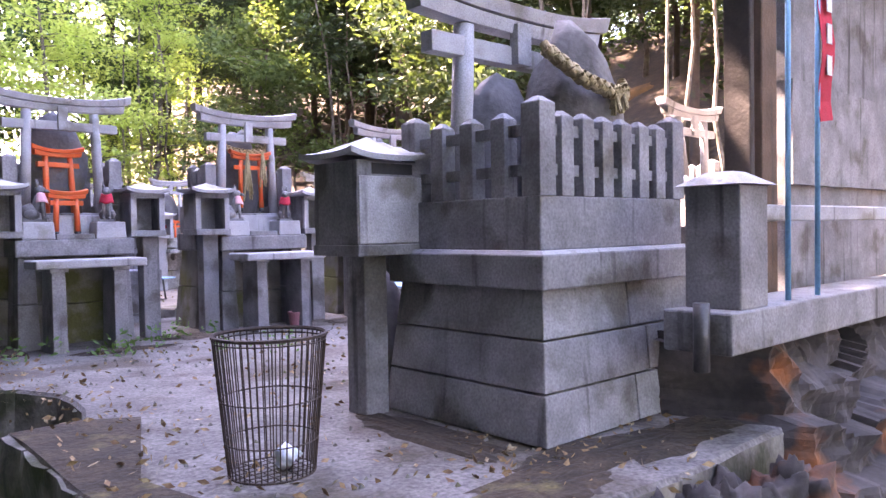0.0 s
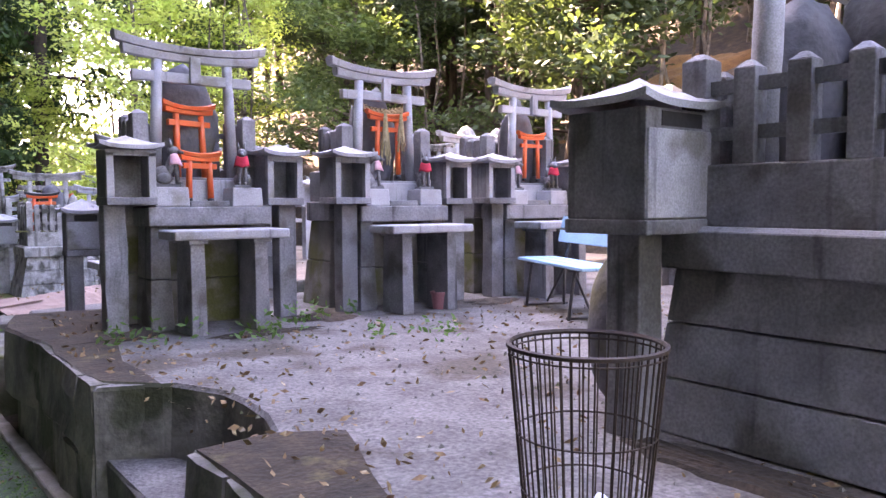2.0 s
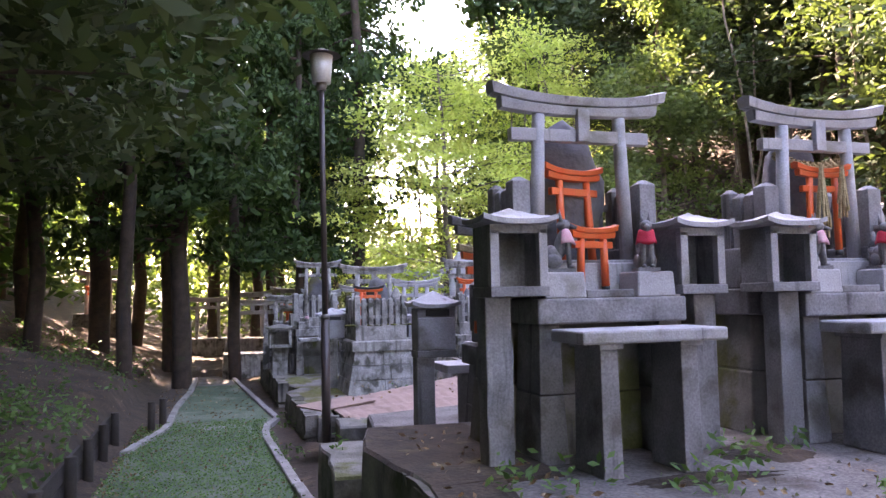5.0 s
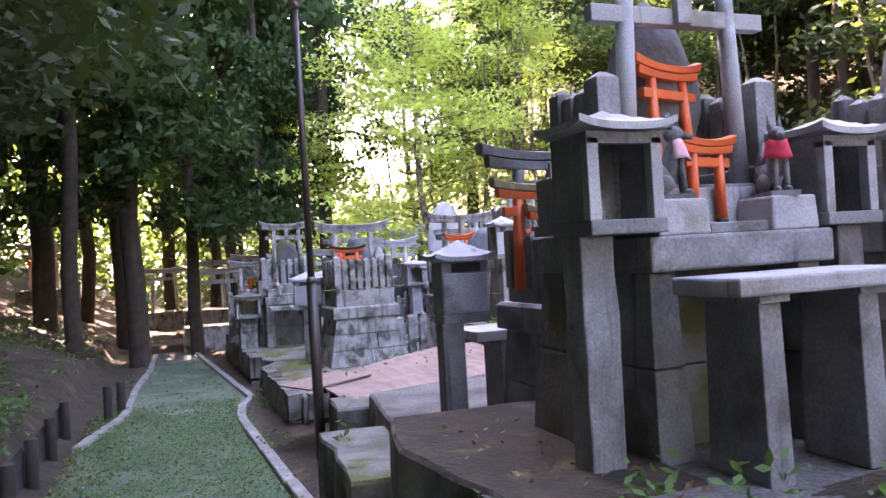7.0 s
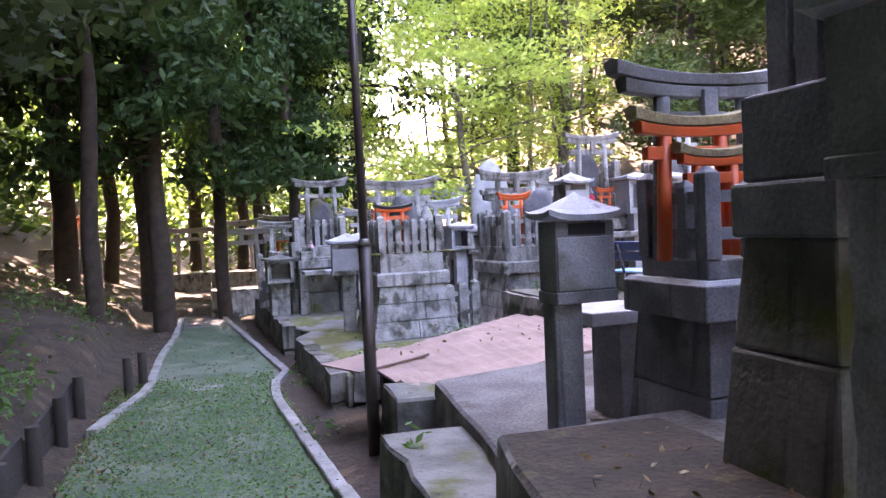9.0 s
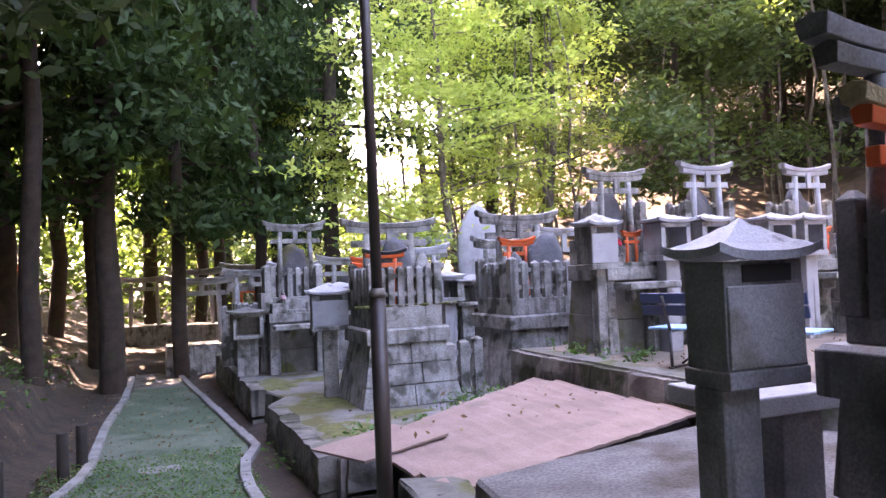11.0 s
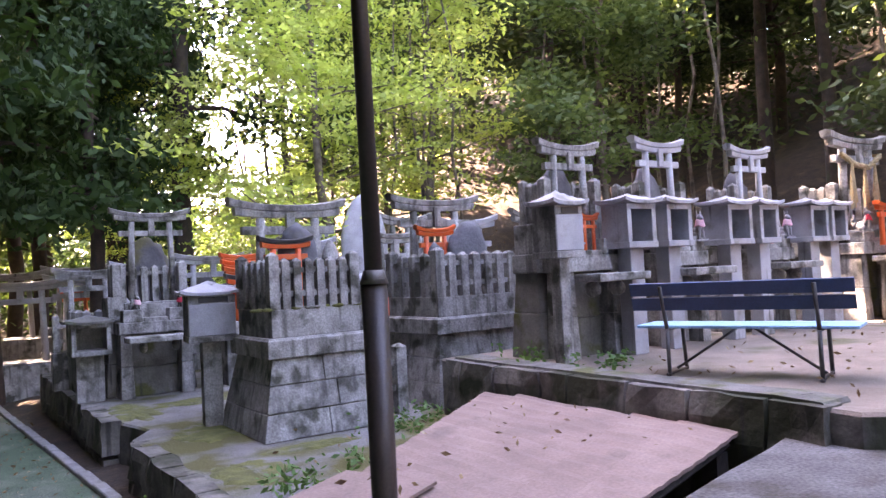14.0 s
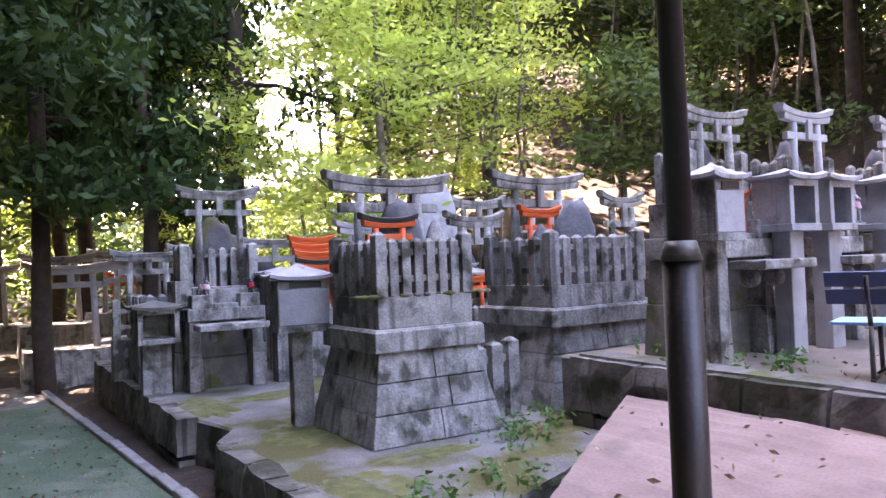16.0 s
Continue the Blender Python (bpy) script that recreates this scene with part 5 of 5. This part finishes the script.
for i in range(150):
    x, y = rng.uniform(6, 22), rng.uniform(2, 34)
    d = max(x - 10.5, 0.5 * x + 0.866 * y - 21.5)
    if d < 1.2 or d > 5:
        continue
    t = thing("sapling", (x, y, ground_z(x, y)), "thin bare pale stem on the slope", "tree", "thin stems")
    bm = N()
    limb(bm, (0, 0, -0.2), (rng.uniform(-0.6, 0.6), rng.uniform(-0.6, 0.6), rng.uniform(5, 9)), 0.05, 0.02, 6, 6, 0.05)
    part("stem", bm, BARK_PALE, t)

# bare ochre bank on the open slope
bm = N()
grid = []
for j in range(25):
    row = []
    for i in range(37):
        u, v = -1 + i / 18, -1 + j / 12
        x, y = 20.5 + 3.4 * u, 15.2 + 2.4 * v
        lift = 0.35 * (1 - max(abs(u), abs(v)) ** 2) + 0.22 * noise.noise(Vector((x * 0.9, y * 0.9, 4))) - 0.16
        row.append(bm.verts.new((x, y, ground_z(x, y) + lift)))
    grid.append(row)
for a, b in zip(grid, grid[1:]):
    for i in range(36):
        bm.faces.new((a[i], a[i + 1], b[i + 1], b[i])).smooth = True
tagged(part("soil_bank", bm, OCHRE), "bare ochre soil bank on the wooded slope", "soil bank", kind="structure")

# undergrowth on the slope and the bank
cs = []
for i in range(5200):
    x, y = rng.uniform(2, 40), rng.uniform(-8, 50)
    d = max(x - 10.5, 0.5 * x + 0.866 * y - 21.5)
    if math.hypot(x - 20.5, y - 15.2) < 4.5:
        continue
    open_slope = math.degrees(math.atan2(x, y - 5)) > 30
    if d > (9.0 if open_slope else 4.0) and rng.uniform() < min(1.0, 0.05 + d * 0.045):
        cs.append((x, y, ground_z(x, y) + rng.uniform(0.1, 0.9 + 0.1 * d)))
tagged(leaves("undergrowth", cs, 0.45, 36, 0.13, LEAF_DARK), "dark evergreen undergrowth covering the slope", "undergrowth", kind="stuff")
cs = []
for i in range(1500):
    a = rng.uniform(0, 2 * math.pi)
    r = rng.uniform(34, 48)
    x, y = 4 + math.cos(a) * r, 12 + math.sin(a) * r
    top = 3.5 if 6 < math.degrees(math.atan2(x - 0.3, y - 6)) < 24 else 13
    cs.append((x, y, min(ground_z(x, y), 9.0) + rng.uniform(0, top)))
tagged(leaves("far_woods", cs, 1.2, 45, 0.4, LEAF_MID), "distant green woods closing the valley", "woods", kind="stuff")
cs = [(rng.uniform(-7, -1.15), rng.uniform(-4, 26)) for _ in range(700)] + [(rng.uniform(-2.4, -1.1), rng.uniform(5, 14)) for _ in range(150)]
cs = [(x, y, ground_z(x, y) + rng.uniform(0.02, 0.12)) for x, y in cs]
tagged(leaves("bank_herbs", cs, 0.10, 12, 0.05, LEAF_HERB), "low green herbs on the dark bank", "herbs", kind="stuff")
cs = []
for x, y, z, k in ((3.3, 13.75, TC, 26), (2.0, 12.75, TC, 22), (2.4, 13.0, TC, 10), (3.6, 14.1, TC, 16), (4.5, 12.5, TB, 20), (4.35, 13.2, TB, 10), (2.75, 12.9, TC, 16), (1.35, 8.9, 0.3, 3), (1.85, 6.1, TA, 12), (2.55, 5.75, TA, 10), (3.4, 5.2, TA, 10), (3.3, 6.3, TA, 12), (1.2, 11.6, -0.2, 6), (1.25, 13.6, -0.2, 6)):
    for i in range(k // 2):
        cs.append((x + rng.normal(0, 0.16), y + rng.normal(0, 0.12), z + rng.uniform(0.02, 0.08)))
tagged(leaves("weeds", cs, 0.05, 14, 0.032, LEAF_HERB), "small green weeds growing from cracks", "weeds", kind="stuff")
cs = [(rng.uniform(1.6, 7), rng.uniform(1.6, 6.0), TA + 0.006) for _ in range(900)] + [(rng.uniform(1.4, 2.0), rng.uniform(1.5, 7.8), TA + 0.025) for _ in range(260)] + [(2.9 + rng.normal(0, 0.35), 1.75 + rng.normal(0, 0.3), TA + 0.008) for _ in range(220)] + [(rng.uniform(1.7, 3.8), rng.uniform(11, 13), 0.42) for _ in range(60)] + [(rng.uniform(4.1, 9), rng.uniform(10, 12.5), TB + 0.03) for _ in range(140)]
cs += [(x, y, path_z(y) + 0.008) for x, y in zip(rng.uniform(-0.72, 1.2, 1500), rng.uniform(2, 21, 1500))]
cs += [(-0.72 + abs(rng.normal(0, 0.22)), y, path_z(y) + 0.008) for y in rng.uniform(4, 15, 900)]
cs += [(x, y, ground_z(x, y) + 0.03) for x, y in zip(rng.uniform(5, 14, 3500), rng.uniform(10, 26, 3500)) if hill(x, y) > 0.1]
cs += [(x, y, ground_z(x, y) + 0.02) for x, y in zip(rng.uniform(-6, -1, 4000), rng.uniform(-3, 26, 4000))]
tagged(leaves("fallen_leaves", cs, 0.02, 1, 0.025, LEAF_FALLEN, flat=0.1), "scattered dry fallen leaves", "leaves", kind="stuff")
# blades of the turf near the kerb
cs = [(rng.uniform(-0.7, 1.15), y, path_z(y) + 0.006) for y in rng.uniform(1, 15, 45000)]
tagged(leaves("turf_blades", cs, 0.02, 1, 0.016, LEAF_HERB), "short blades standing from the turf", "turf", kind="stuff")

cs = [(rng.uniform(-22, -7), rng.uniform(-12, 30)) for _ in range(1200)]
cs = [(x, y, ground_z(x, y) + rng.uniform(0, 17)) for x, y in cs]
cs += [(x, y, ground_z(x, y) + rng.uniform(0, 5)) for x, y in zip(rng.uniform(-17, -6.5, 1100), rng.uniform(-5, 42, 1100))]
cs += [(x, y, rng.uniform(7.5, 13)) for x, y in zip(rng.uniform(-9, -0.8, 420), rng.uniform(-6, 19, 420))]
cs += [(x, y, rng.uniform(6.5, 9.5)) for x, y in zip(rng.uniform(-6, 0.6, 300), rng.uniform(-5, 13, 300))]
# unseen high crowns, added to keep the sun off the terraces
cs += [(x, y, rng.uniform(10, 19)) for x, y in zip(rng.uniform(-10, -0.4, 520), rng.uniform(9, 29, 520))]
tagged(leaves("bank_woods", cs, 0.9, 40, 0.30, LEAF_CEDAR), "dense dark cedar woods above the bank, high crowns added for shade", "woods", kind="stuff")
cs = [(x, y, ground_z(x, y) + rng.uniform(0, 7)) for x, y in zip(rng.uniform(-16, 3, 420), rng.uniform(35, 47, 420))]
tagged(leaves("sunlit_woods", cs, 0.8, 40, 0.22, LEAF_MID), "sunlit green woods beyond the dark trunks", "woods", kind="stuff")


def moss_patch(cx, cy, z, rx, ry, seed, mat=MOSS):
    """Thin uneven cushion of moss and litter with a ragged outline."""
    bm = N()
    mid = bm.verts.new((cx, cy, z + 0.014))
    rings = []
    for k in (0.35, 0.7, 1.0):
        ring = []
        for i in range(40):
            a = 2 * math.pi * i / 40
            q = 1 + 0.45 * noise.noise(Vector((math.cos(a) * 1.6, math.sin(a) * 1.6, seed))) + 0.25 * noise.noise(Vector((math.cos(a) * 5, math.sin(a) * 5, seed)))
            ring.append(bm.verts.new((cx + math.cos(a) * rx * k * q, cy + math.sin(a) * ry * k * q, z + (-0.006 if k == 1.0 else 0.012 + 0.008 * noise.noise(Vector((a * 3, k * 4, seed)))))))
        rings.append(ring)
    for i in range(40):
        j = (i + 1) % 40
        bm.faces.new((mid, rings[0][i], rings[0][j]))
        for a, b in zip(rings, rings[1:]):
            bm.faces.new((a[i], b[i], b[j], a[j]))
    return tagged(part("moss_patch", bm, mat), "ragged patch of brown moss and litter on concrete", "moss", "moss patches")


for k, (x, y, z, rx, ry) in enumerate(((2.98, 1.62, TA, 0.62, 0.17), (2.72, 2.35, TA, 0.16, 0.62), (3.5, 1.55, TA, 0.5, 0.2), (2.5, 1.5, TA, 0.45, 0.18), (3.35, 6.35, TA, 0.28, 0.22), (2.6, 5.95, TA, 0.5, 0.09), (5.0, 6.2, TA, 0.35, 0.2))):
    moss_patch(x, y, z, rx, ry, k * 3.7)
for k, (x, y, rx, ry) in enumerate(((2.1, 15.0, 0.35, 0.5), (1.95, 13.4, 0.25, 0.5), (1.85, 16.8, 0.3, 0.7), (2.6, 13.85, 0.5, 0.15), (2.6, 16.9, 0.7, 0.25))):
    moss_patch(x, y, TC, rx, ry, 40 + k * 3.1, GREEN_MOSS)
v, f = [], []
for i in range(700):
    x, y, r = rng.uniform(1.7, 6.5), rng.uniform(1.6, 6.0), rng.uniform(0.004, 0.013)
    b = len(v)
    v += [(x - r, y - r * 0.6, TA), (x + r, y - r * 0.7, TA), (x + r * 0.8, y + r, TA), (x - r * 0.7, y + r * 0.8, TA), (x, y, TA + r * 0.9 + 0.006)]
    f += [(b, b + 1, b + 4), (b + 1, b + 2, b + 4), (b + 2, b + 3, b + 4), (b + 3, b, b + 4)]
tagged(raw("gravel", v, f, STONE_MOSSY_AND_SHADED), "loose grit and small stones on the concrete terrace", "gravel", kind="stuff")
